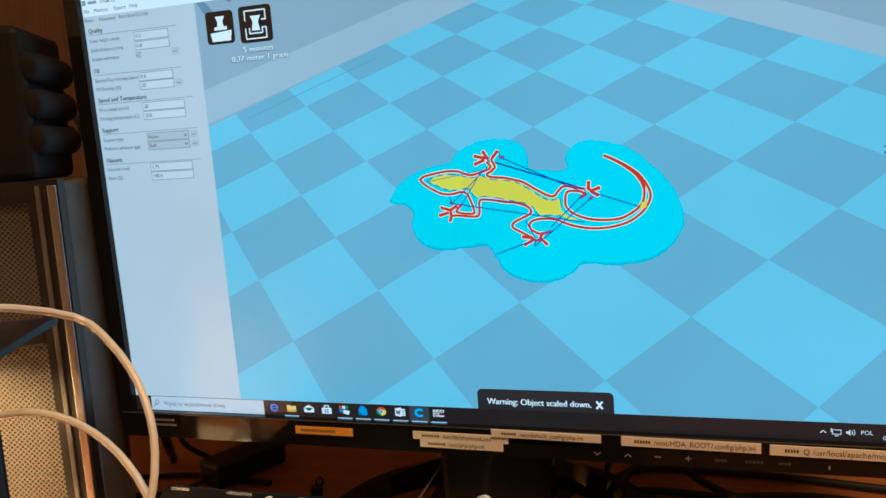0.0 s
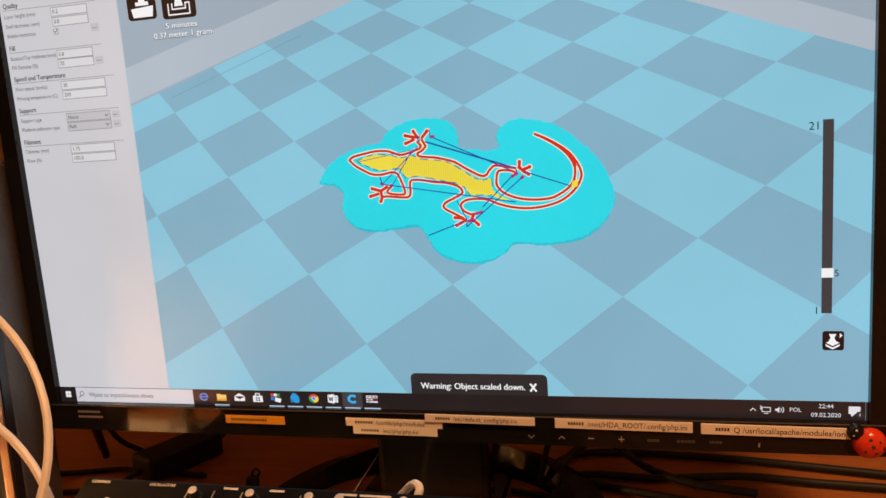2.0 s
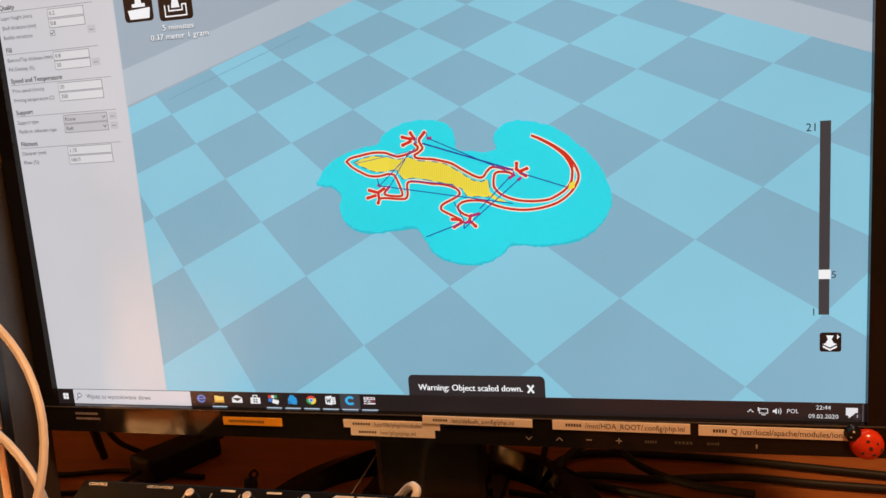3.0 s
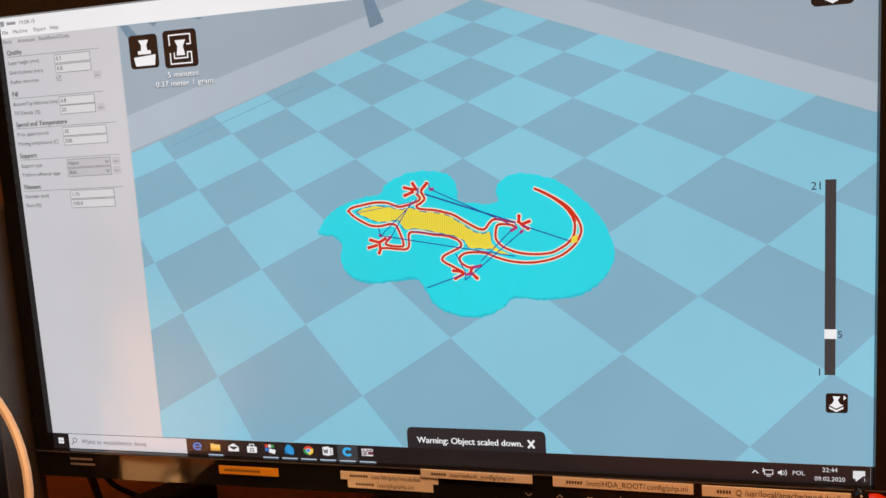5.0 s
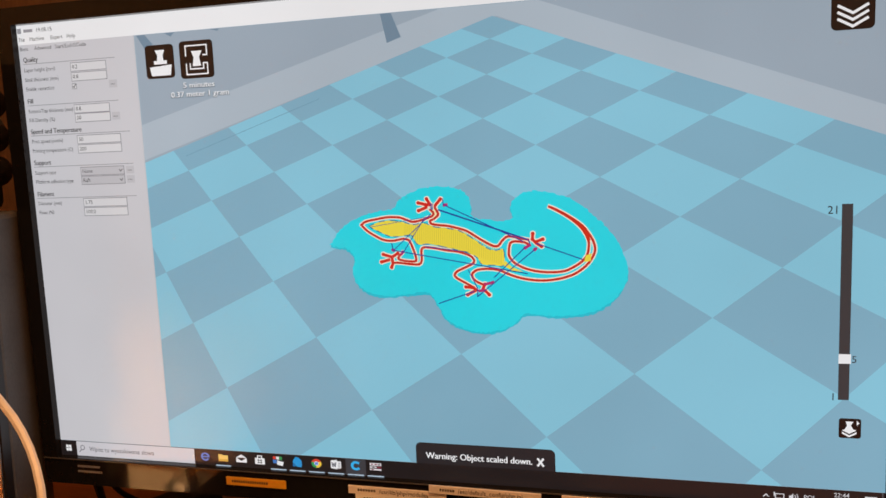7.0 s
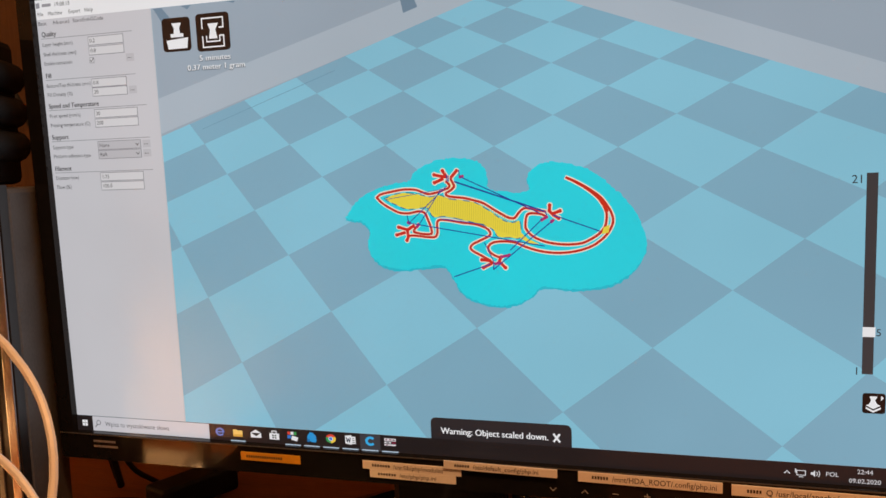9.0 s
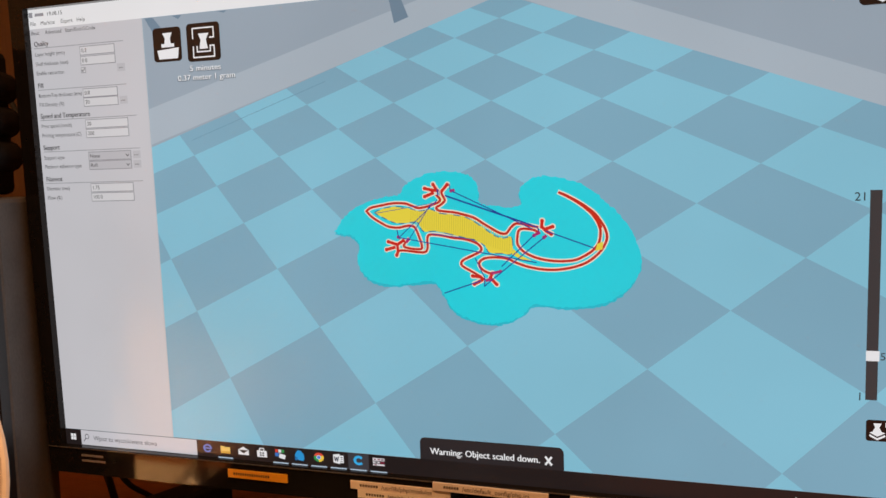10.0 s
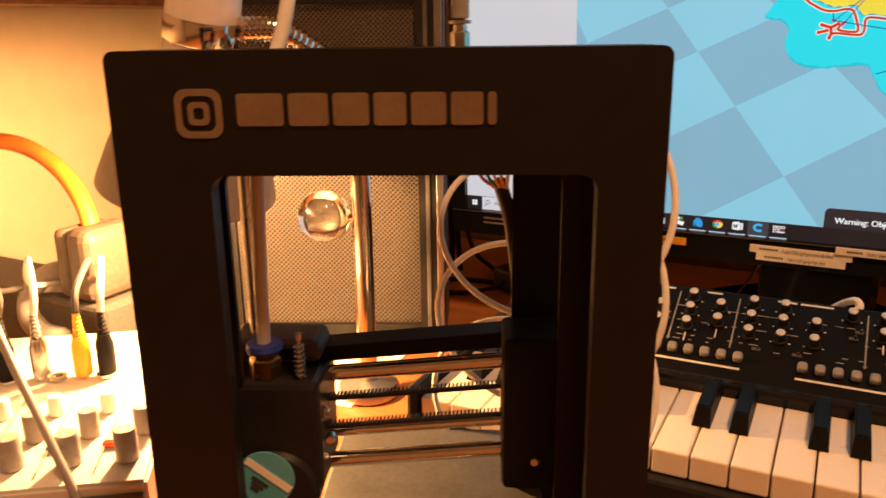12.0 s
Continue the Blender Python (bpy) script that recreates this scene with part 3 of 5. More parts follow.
# task bar
BAR = (30, 26, 28)
shown("task_bar", [rect(0, 1040, 1920, 1080)], BAR, 7, "dark task bar")
shown("start_mark", [rect(16 + 8.4 * a, 1052 + 8.4 * b, 23.4 + 8.4 * a, 1059.4 + 8.4 * b) for a in (0, 1) for b in (0, 1)], WHITE, 8)
shown("search_box", [rect(48, 1041, 390, 1079)], (206, 204, 210), 8, "pale search box")
typed("Wpisz tu wyszukiwane słowa", 86, 1060, 24, (70, 70, 78), 9, wide=190)
shown("search_lens", [q for q in stroke([(66 + 6 * math.cos(a), 1057 + 6 * math.sin(a)) for a in (0.785 * k for k in range(9))], 1.8)] + stroke([(62, 1062), (56, 1069)], 2.2), (90, 90, 98), 9)
TEAL, PAPER, NAVY = (42, 150, 214), (236, 236, 238), (52, 58, 76)


def bow(u, v, r, a0, a1, width):
    return stroke([(u + r * math.cos(radians(a)), v + r * math.sin(radians(a))) for a in range(a0, a1 + 1, 20)], width)


ICONS = (
    ((bow(0, 0, 9, 40, 360, 4.4) + stroke([(-8, 0), (9, 0)], 3.6), (96, 128, 206)),),
    (([rect(-12, -9, -2, -3), rect(-12, -7, 12, 10)], (240, 200, 110)), ([rect(-12, 4, 12, 10)], (222, 168, 70))),
    (([[(-13, -3), (0, -12), (13, -3), (13, 10), (-13, 10)]], PAPER), ([[(-12, -3), (12, -3), (0, 6)]], BAR)),
    (([rect(-12, -5, 12, 12)] + stroke([(-5, -5), (-5, -11), (5, -11), (5, -5)], 2.4), PAPER), ([rect(-5, -1, -1, 3), rect(1, -1, 5, 3), rect(-5, 5, -1, 9), rect(1, 5, 5, 9)], BAR)),
    (([rect(-13, -12, -6, -4)], (214, 66, 50)), ([rect(-5, -12, 2, -4)], (226, 226, 228)), ([rect(3, -12, 9, -4)], (60, 160, 84)), ([rect(-13, -3, -4, 6)], (56, 120, 200)), ([[(-2, -2), (13, 2), (10, 13), (-4, 9)]], PAPER)),
    (([dot(0, 0, 11), [(-11, -2), (-4, -14), (5, -12), (4, 0)], [(-6, 4), (12, 4), (9, 13), (-2, 12)]], TEAL), ([[(-11, 4), (-5, 4), (-6, 13), (-11, 12)]], (30, 112, 176))),
    ((bow(0, 0, 8.6, 190, 350, 6), (222, 74, 58)), (bow(0, 0, 8.6, 70, 190, 6), (52, 160, 90)), (bow(0, 0, 8.6, -20, 80, 6), (244, 204, 72)), ([dot(0, 0, 5.6)], PAPER), ([dot(0, 0, 4.2)], (70, 130, 226))),
    (([[(-12, -10), (3, -13), (3, 13), (-12, 10)], rect(3, -9, 12, 10)], PAPER), (stroke([(-9, -5), (-7, 6), (-4.5, -3), (-2, 6), (0, -5)], 2.2) + [rect(5, -5, 10, -3.4), rect(5, 0, 10, 1.6), rect(5, 5, 10, 6.6)], NAVY)),
    ((bow(1, 0, 9, 50, 310, 6.0), (58, 176, 234)),),
    (([rect(-13, -10, 13, -3), rect(-13, -1, 2, 3), rect(-13, 5, 13, 9)], (226, 220, 224)), ([rect(-10, -8, -6, -5), rect(-2, -8, 4, -5), rect(4, -1, 13, 3), rect(-10, 6, -4, 8)], (132, 40, 66)), ([rect(6, -8, 11, -5), rect(-8, 0, -2, 2)], BAR)),
)
for k, layers in enumerate(ICONS):
    u, v = 420 + 49.1 * k, 1059 - 0.3 * k
    if k == 8:
        shown("open_tile", [rect(u - 25, 1041, u + 25, 1079.5)], (62, 62, 68), 8)
    for n, (shapes, colour) in enumerate(layers):
        shown("task_icon", [[(u + 1.08 * a, v + 0.92 * b) for a, b in shape] for shape in shapes], colour, 9 + 0.5 * n)
    if k in (1, 4, 5, 6, 7, 8, 9):
        shown("open_line", [rect(u - 20, 1077, u + 20, 1079.5)], (186, 206, 224), 12)
TRAY = (220, 220, 224)


def tray(shapes, middle, to):
    return [[(to + 0.72 * (u - middle), 1060.5 + 0.72 * (v - 1060.5)) for u, v in shape] for shape in shapes]


shown("tray_arrow", tray(stroke([(1656, 1064), (1663, 1057), (1670, 1064)], 2.6), 1663, 1702), TRAY, 8)
shown("tray_network", tray(stroke([(1690, 1054), (1712, 1054), (1712, 1067), (1690, 1067)], 2.2, True) + stroke([(1696, 1072), (1706, 1072)], 2.2) + stroke([(1687, 1050), (1687, 1060)], 3), 1700, 1727), TRAY, 8)
shown("tray_speaker", tray([[(1726, 1057), (1731, 1057), (1737, 1051), (1737, 1070), (1731, 1064), (1726, 1064)]] + stroke([(1741, 1055), (1743, 1060), (1741, 1066)], 2) + stroke([(1746, 1052), (1749, 1060), (1746, 1069)], 2), 1738, 1754), TRAY, 8)
typed("POL", 1784, 1060, 18, TRAY, 8, "CENTER")
typed("22:44", 1842, 1051, 18, TRAY, 8, "CENTER")
typed("09.02.2020", 1842, 1070, 18, TRAY, 8, "CENTER")
shown("notice", [rect(1884, 1050, 1906, 1066), [(1888, 1066), (1896, 1066), (1890, 1072)]], TRAY, 8)
shown("notice_dot", [[(1905 + 8 * math.cos(a), 1068 + 8 * math.sin(a)) for a in (0.524 * n for n in range(12))]], (44, 42, 46), 9)
typed("1", 1905, 1068, 13, TRAY, 10, "CENTER")
shown("corner_line", [rect(1915, 1041, 1916.2, 1079)], (110, 110, 114), 8)


# ---- strips of tape and a beetle on the bezel ----
def strip(x0, x1, z0, z1, material, label, text, bar=0.0, lean=0.0, colour=None, front=-0.0068):
    """A strip of label tape; bar: the width of a word that stays plain."""
    w, h = x1 - x0, z1 - z0
    ob = thing("tape_strip", MON @ Matrix.Translation(((x0 + x1) / 2, front, (z0 + z1) / 2)) @ Matrix.Rotation(radians(lean), 4, "Y"), label, "label tape", "tape strips on the monitor")
    part("tape", box(-w / 2, w / 2, -0.0004, 0.0006, -h / 2, h / 2, 0.00015, 1), material, ob)
    left = -w / 2 + w * 0.10
    if bar:
        n = max(4, round(bar / 0.0019))
        for k in range(n):
            x = left + bar * k / n
            part("word_bar", slab(face_rect(x, x + 0.66 * bar / n, -h * 0.13, h * 0.17), -0.00055, -0.00055), colour or ink, ob)
        left += bar + 0.002
    if text:
        bm = words(text, h * 0.74)
        wide = max(v.co.x for v in bm.verts) - min(v.co.x for v in bm.verts)
        fit_w = min(1.0, (w / 2 - w * 0.04 - left) / wide)
        bm.transform(Matrix.Translation((left, -0.00055, -h * 0.02)) @ Matrix.Diagonal((fit_w, 1, 1, 1)))
        part("lettering", bm, colour or ink, ob)
    return ob


strip(-0.0500, 0.0228, -0.0112, -0.0052, paper, "white paper tape strip with a typed file path", "/usr/lib/php/modules", 0.014, 0.4)
strip(-0.0448, 0.0188, -0.0172, -0.0113, paper, "white paper tape strip stuck below another strip", "/etc/php/php.ini", 0.014, 0.4)
strip(0.0108, 0.0892, -0.0063, -0.0004, paper, "white paper tape strip overlapping its neighbour", "/etc/default_config/php.ini", 0.011, 0.6, front=-0.0080)
strip(0.1028, 0.1930, -0.0085, -0.0014, paper, "long white paper tape strip with a file path", "/mnt/HDA_ROOT/.config/php.ini", 0.011, 0.5)
strip(0.1982, 0.2890, -0.0098, -0.0026, paper, "long white paper tape strip beside a toy beetle", "Q /usr/local/apache/modules/ion.", 0.009, 0.5)
strip(-0.1480, -0.0992, -0.0118, -0.0055, yellow_tape, "yellow tape strip with small dark print", "", 0.030, 0.2)
grey = thing("printed_note", MON @ Matrix.Translation((-0.267, -0.0063, -0.0085)), "two faint grey print lines on the black bezel", "label")
for row, n in ((0.0016, 11), (-0.0026, 12)):
    for k in range(n):
        part("print_bar", slab(face_rect(-0.013 + 0.0019 * k, -0.0118 + 0.0019 * k, row, row + 0.0016), -0.0003, 0.0002), grey_ink, grey)
for bx, marks in ((0.086, [[(-0.002, 0.001), (0, -0.001), (0.002, 0.001)]]), (0.107, [[(-0.002, -0.001), (0, 0.001), (0.002, -0.001)]]), (0.127, [[(-0.0018, 0), (0.0018, 0)]]), (0.147, [[(-0.0018, 0), (0.0018, 0)], [(0, -0.0018), (0, 0.0018)]])):
    bm = bmesh.new()
    for line in marks:
        for q in stroke(line, 0.0006):
            slab([(bx + a, -0.0153 + b) for a, b in q], -0.0064, -0.0061, bm)
    part("button_mark", bm, grey_ink, monitor, "small grey button symbol")
for bx, wide in ((0.168, 0.008), (0.189, 0.012), (0.2075, 0.008)):
    for k in range(5):
        part("button_word", slab(face_rect(bx - wide / 2 + wide * k / 5, bx - wide / 2 + wide * (k + 0.7) / 5, -0.0163, -0.0145), -0.0064, -0.0061), dark_grey, monitor)
part("power_mark", slab(face_rect(0.2335, 0.2345, -0.0176, -0.0150), -0.0064, -0.0061), grey_ink, monitor)

beetle = thing("toy_beetle", MON @ Matrix.Translation((0.2985, -0.0062, -0.0120)) @ pose(0, 0, 0, 90, 0, 0) @ pose(0, 0, 0, 0, 0, -25) @ Matrix.Scale(0.86, 4), "small red wooden ladybird with black spots, stuck to the bezel corner", "ladybird")
part("shell", turned([(0.0115, 0), (0.0112, 0.003), (0.0095, 0.0062), (0.006, 0.0086), (0, 0.0096)], 24), red_plastic, beetle, "glossy red shell", True)
part("head", turned([(0.0062, 0), (0.006, 0.003), (0.0045, 0.0056), (0, 0.007)], 18, Matrix.Translation((-0.0122, 0.0035, 0))), gloss_black, beetle, "black head", True)
for sx, sy in ((-0.003, 0.004), (0.003, 0.005), (-0.002, -0.005), (0.0045, -0.003), (0.0075, 0.002), (0.0005, 0.0005)):
    h = 0.0096 * math.sqrt(max(0.05, 1 - (sx * sx + sy * sy) / 0.0118 ** 2))
    part("spot", turned([(0.0014, -0.0008), (0.0014, 0.0003), (0, 0.0006)], 10, Matrix.Translation((sx, sy, h - 0.0002))), ink, beetle)
for ex in (0.0012, 0.0052):
    part("eye", turned([(0.0015, 0), (0, 0.0012)], 10, Matrix.Translation((-0.0135, ex + 0.0005, 0.0056))), white_ink, beetle, "white eye")


# ---- 3D printer ----
PRN = Matrix.Translation((-0.2115, -0.461, DESK)) @ Matrix.Rotation(0.42, 4, "Z")
PL, PW, PH, PD = -0.006, 0.184, 0.2685, 0.030
printer = thing("printer_3d", PRN, "small black metal 3D printer with an open front frame", "3D printer")
part("front_frame", frame_plate(rounded(PL, PW, 0.012, PH, 0.0035), rounded(0.027, 0.161, 0.040, PH - 0.0425, 0.006), 0.0, 0.004), powder_black, printer, "matt black sheet front with a window")
part("top_deck", box(PL + 0.0200, PW - 0.0040, PD + 0.0035, 0.106, 0.2560, 0.2588, 0.001), powder_black, printer, "black sheet deck behind the front frame")
part("side_panel", box(PL + 0.0005, PL + 0.0035, 0.0042, PD, 0.012, PH - 0.0042), powder_black, printer)
part("side_panel", box(PW - 0.0035, PW - 0.0005, 0.0042, PD, 0.012, PH - 0.0042), powder_black, printer)
part("top_panel", box(PL + 0.0005, PW - 0.0005, 0.0042, PD, PH - 0.0040, PH - 0.0005, 0.001), powder_black, printer)
part("back_frame", frame_plate(rounded(PL + 0.0005, PW - 0.0005, 0.012, PH - 0.0005, 0.003), rounded(0.0220, 0.152, 0.05, PH - 0.046, 0.006), PD + 0.0002, PD + 0.003), powder_black, printer)
part("base", box(PL, PW, 0.0, 0.110, 0.0, 0.0118, 0.003), powder_black, printer)
part("right_column", box(0.1640, PW - 0.0040, 0.0045, 0.0295, 0.0125, PH - 0.0045), matte_black, printer)
part("left_column", box(PL + 0.0040, 0.0200, 0.0045, 0.0295, 0.0125, PH - 0.0045), matte_black, printer)
part("window_lip", frame_plate(rounded(0.0255, 0.1625, 0.0385, PH - 0.041, 0.007), rounded(0.027, 0.161, 0.040, PH - 0.0425, 0.006), 0.0042, 0.008), powder_black, printer)
part("guide_rod", hose([(0.1585, 0.0345, 0.012), (0.1585, 0.0345, PH - 0.005)], 0.0028, 12, 1), steel, printer, "upright steel guide rod", True)
part("guide_rod", hose([(0.0225, 0.055, 0.012), (0.0225, 0.055, PH - 0.05)], 0.003, 12, 1), steel, printer, "upright steel guide rod", True)
RISE = 0.0105 / 0.116


def along(x, z, y=0.055):
    return (x, y, z + (x - 0.052) * RISE)


for z, r, y in ((0.1265, 0.0036, 0.055), (0.0950, 0.0026, 0.060), (0.0850, 0.0036, 0.052)):
    part("cross_rod", hose([along(0.030, z, y), along(0.166, z, y)], r, 14, 1), chrome, printer, "polished cross rod", True)


def toothed(z):
    bm = bmesh.new()
    a, b = along(0.052, z, 0.050), along(0.158, z, 0.050)
    n = 62
    for k in range(n):
        t0, t1 = k / n, (k + 0.55) / n
        x0, x1 = a[0] + (b[0] - a[0]) * t0, a[0] + (b[0] - a[0]) * t1
        z0 = a[2] + (b[2] - a[2]) * t0
        box(x0, x1, 0.047, 0.053, z0 + 0.0006, z0 + 0.0017, bm=bm)
    hose([(a[0], 0.05, a[2]), (b[0], 0.05, b[2])], 0.0012, 6, 1, bm)
    return bm


for z in (0.1165, 0.1030):
    part("drive_belt", toothed(z), rubber, printer, "toothed black belt")
bar = box(-0.066, 0.066, 0.058, 0.074, -0.0036, 0.0036, 0.001)
bar.transform(Matrix.Translation((0.105, 0, 0.1390)) @ Matrix.Rotation(-math.atan(RISE), 4, "Y"))
part("back_column", box(0.1350, 0.1635, 0.0740, 0.0800, 0.0125, PH - 0.044), matte_black, printer)
part("gantry_bar", bar, matte_black, printer, "dark cross bar")
part("end_block", box(0.1300, 0.1580, 0.040, 0.072, 0.078, 0.1485, 0.003), matte_black, printer)
for sx, sz in ((0.160, 0.150), (0.1585, 0.108), (0.1440, 0.094), (0.0535, 0.1160), (0.0560, 0.1035)):
    part("screw", turned([(0, 0.0022), (0.0016, 0.0022), (0.0022, 0.001), (0.0022, -0.002)], 10, Matrix.Translation((sx, 0.0385, sz)) @ Matrix.Rotation(radians(90), 4, "X")), steel, printer, "steel screw", True)
carriage = part("carriage", box(0.0105, 0.0535, 0.030, 0.070, 0.082, 0.1330, 0.003), black_plastic, printer, "black print head carriage")
part("carriage_cap", box(0.0085, 0.0515, 0.048, 0.074, 0.1335, 0.1440, 0.004), dark_grey, carriage)
part("cap_slot", box(0.0200, 0.0430, 0.0474, 0.0479, 0.1362, 0.1412), matte_black, carriage)
part("fan_shroud", turned([(0, -0.002), (0.017, -0.002), (0.019, 0.0), (0.019, 0.010), (0.0, 0.010)], 28, Matrix.Translation((0.033, 0.0295, 0.083)) @ Matrix.Rotation(radians(-90), 4, "X")), black_plastic, carriage, "round black blower fan", True)
disc = part("sticker", turned([(0, -0.0004), (0.0125, -0.0004), (0.0125, 0.0003)], 32, Matrix.Translation((0.0295, 0.0270, 0.0905)) @ Matrix.Rotation(radians(-90), 4, "X")), teal_paper, carriage, "round teal paper sticker")
band = slab(face_rect(-0.0115, 0.0115, 0.0006, 0.0040), -0.0007, -0.0005)
band.transform(Matrix.Translation((0.0295, 0.0268, 0.0905)) @ Matrix.Rotation(radians(38), 4, "Y"))
part("sticker_band", band, paper, carriage, "pale stripe across the sticker")
for k in range(3):
    mark = slab(face_rect(-0.0050 + 0.001 * k, 0.0030 - 0.001 * k, -0.0030 - 0.0022 * k, -0.0018 - 0.0022 * k), -0.0007, -0.0005)
    mark.transform(Matrix.Translation((0.0295, 0.0268, 0.0905)) @ Matrix.Rotation(radians(38), 4, "Y"))
    part("print_bar", mark, ink, carriage)
part("brass_nut", turned([(0, 0.0), (0.0068, 0.0), (0.0068, 0.0080), (0.0056, 0.0090), (0.0056, 0.0112), (0, 0.0112)], 6, Matrix.Translation((0.0300, 0.0385, 0.1331))), brass, carriage, "brass hexagonal push fitting")
part("blue_collar", turned([(0, 0), (0.0072, 0), (0.0078, 0.0012), (0.0072, 0.0036), (0, 0.0036)], 20, Matrix.Translation((0.0300, 0.0385, 0.1444))), blue_plastic, carriage, "blue plastic collar", True)
part("spring", hose([(0.0455 + 0.0020 * math.cos(k * 0.9), 0.035 + 0.0020 * math.sin(k * 0.9), 0.1338 + 0.00030 * k) for k in range(50)], 0.0005, 6, 1), steel, carriage, "small coil spring", True)
part("spring_pin", turned([(0, 0), (0.0009, 0), (0.0009, 0.018), (0.0017, 0.018), (0.0017, 0.0205), (0, 0.0205)], 10, Matrix.Translation((0.0455, 0.035, 0.1329))), steel, carriage)
part("build_plate", box(0.045, 0.150, 0.030, 0.130, 0.0560, 0.0590, 0.001), dark_grey, printer, "dark build plate")
part("plate_clip", box(0.070, 0.118, 0.026, 0.034, 0.0592, 0.0610, 0.0006), steel, printer)
part("plate_arm", box(0.080, 0.115, 0.060, 0.110, 0.020, 0.0558, 0.002), dark_grey, printer)

# logo shapes on the front: a ringed badge and a row of plain blocks
badge = frame_plate(rounded(0.0172, 0.0335, PH - 0.0292, PH - 0.0125, 0.004), rounded(0.0196, 0.0311, PH - 0.0268, PH - 0.0149, 0.003), -0.0006, -0.0001)
part("badge_ring", badge, foil, printer, "mirror foil badge")
part("badge_core", frame_plate(rounded(0.0216, 0.0291, PH - 0.0248, PH - 0.0169, 0.002), rounded(0.0236, 0.0271, PH - 0.0228, PH - 0.0189, 0.001), -0.0006, -0.0001), foil, printer)
for x0, x1 in ((0.0385, 0.0545), (0.0562, 0.0698), (0.0714, 0.0836), (0.0852, 0.0962), (0.0978, 0.1096), (0.1112, 0.1220), (0.1235, 0.1264)):
    part("foil_block", slab(rounded(x0, x1, PH - 0.0252, PH - 0.0142, 0.0012), -0.0006, -0.0001), foil, printer, "mirror foil block")

tube = thing("filament_tube", PRN, "white plastic filament tube arching over the black printer", "tube")
part("clear_sleeve", turned([(0.0030, 0), (0.0040, 0.0004), (0.0040, 0.010), (0.0030, 0.0104)], 14, Matrix.Translation((0.112, 0.085, 0.2778))), grey_plastic, tube, "short grey sleeve", True)
part("hose", hose([(0.030, 0.0385, 0.1475), (0.031, 0.038, 0.18), (0.037, 0.030, 0.24), (0.047, 0.0370, 0.275), (0.054, 0.050, 0.312), (0.071, 0.068, 0.340), (0.092, 0.080, 0.336), (0.108, 0.085, 0.310), (0.112, 0.085, 0.2780)], 0.0028, 12), white_tube, tube, smooth=True)
fitting = thing("tube_fitting", PRN @ Matrix.Translation((0.112, 0.085, 0.2590)), "steel push fitting on a bright plate", "fitting")
part("plate", box(-0.018, 0.034, -0.022, 0.016, 0.0, 0.0030, 0.0013), silver_paint, fitting)
part("hex_body", turned([(0, 0.0043), (0.0042, 0.0043), (0.0042, 0.0130), (0.0030, 0.0140), (0.0030, 0.0165), (0, 0.0165)], 6), steel, fitting)
part("collar", turned([(0.0022, 0.0166), (0.0050, 0.0168), (0.0050, 0.0182), (0.0022, 0.0186)], 16), steel, fitting, "", True)
loom = thing("wire_loom", PRN, "bundle of thin coloured wires under the printer top", "wires")
for k, mat in enumerate((red_plastic, green_plastic, orange_plastic, yellow_tape, white_tube)):
    x = 0.118 + 0.0032 * k
    part("wire", hose([(x, 0.028, PH - 0.0045), (x + 0.001, 0.045, PH - 0.046), (0.128 + 0.001 * k, 0.070, PH - 0.062)], 0.0008, 6), mat, loom, smooth=True)
part("sleeve", hose([(0.129, 0.068, PH - 0.058), (0.1345, 0.080, PH - 0.080), (0.1390, 0.0845, PH - 0.115), (0.1405, 0.0845, 0.1290)], 0.0032, 10), rubber, loom, "black cable sleeve", True)

coil = thing("coiled_cable", PRN, "long white cable hanging in loose coils behind the printer", "cable")
loops = [(0.140, 0.098, 0.2606), (0.150, 0.112, 0.2640)]
for k in range(1, 82):
    a = radians(88 - 20 * k)
    r = 0.056 + 0.004 * math.sin(k * 0.31)
    loops.append((0.152 + r * math.cos(a), 0.124 + 0.45 * r * math.sin(a) - 0.40 * r * math.cos(a) + 0.003 * math.cos(k * 0.23), max(0.008, 0.2090 - 0.0026 * k) + 0.85 * r * math.sin(a) * (1.0 if k < 56 else 0.35)))
loops = [p for p in loops if p[2] > 0.004]
part("cable", hose(loops, 0.0017, 8, 3), white_tube, coil, smooth=True)

# ---- synthesizer on its key dock ----
SYN = Matrix(((1, 0, 0, 0.0), (0, 0.8910, -0.4540, -0.158), (0, 0.4540, 0.8910, 0.8120), (0, 0, 0, 1)))
synth = thing("synthesizer", SYN, "black desktop synthesizer panel crowded with small knobs and buttons", "synthesizer")
part("panel", box(-0.2020, 0.0985, -0.0125, 0.0685, -0.034, 0.0, 0.0015), key_black, synth, "black control panel")


def knob_body(r, h):
    return turned([(r * 1.12, 0.0002), (r * 1.08, h * 0.28), (r * 0.9, h * 0.34), (r * 0.82, h * 0.92), (r * 0.7, h), (0, h)], 14)


ROWS3 = (0.0290, 0.0425, 0.0560)
places = [(x, r) for x in (-0.0735, -0.0342, -0.0147, 0.0828) for r in ROWS3]
places += [(-0.1125, 0.0425), (-0.0930, 0.0425), (-0.0930, 0.0290), (-0.0545, 0.0490), (-0.0545, 0.0355), (0.0050, 0.0434), (0.0050, 0.0290), (0.0253, 0.0565)]
places += [(x, r) for x in (0.0438, 0.0630) for r in (0.0425, 0.0560)]
places += [(-0.1315, 0.0440), (-0.1480, 0.0440), (-0.1315, 0.0310), (-0.1500, 0.0300), (-0.1690, 0.0440), (-0.1690, 0.0300), (-0.1880, 0.0380), (-0.1130, 0.0560)]
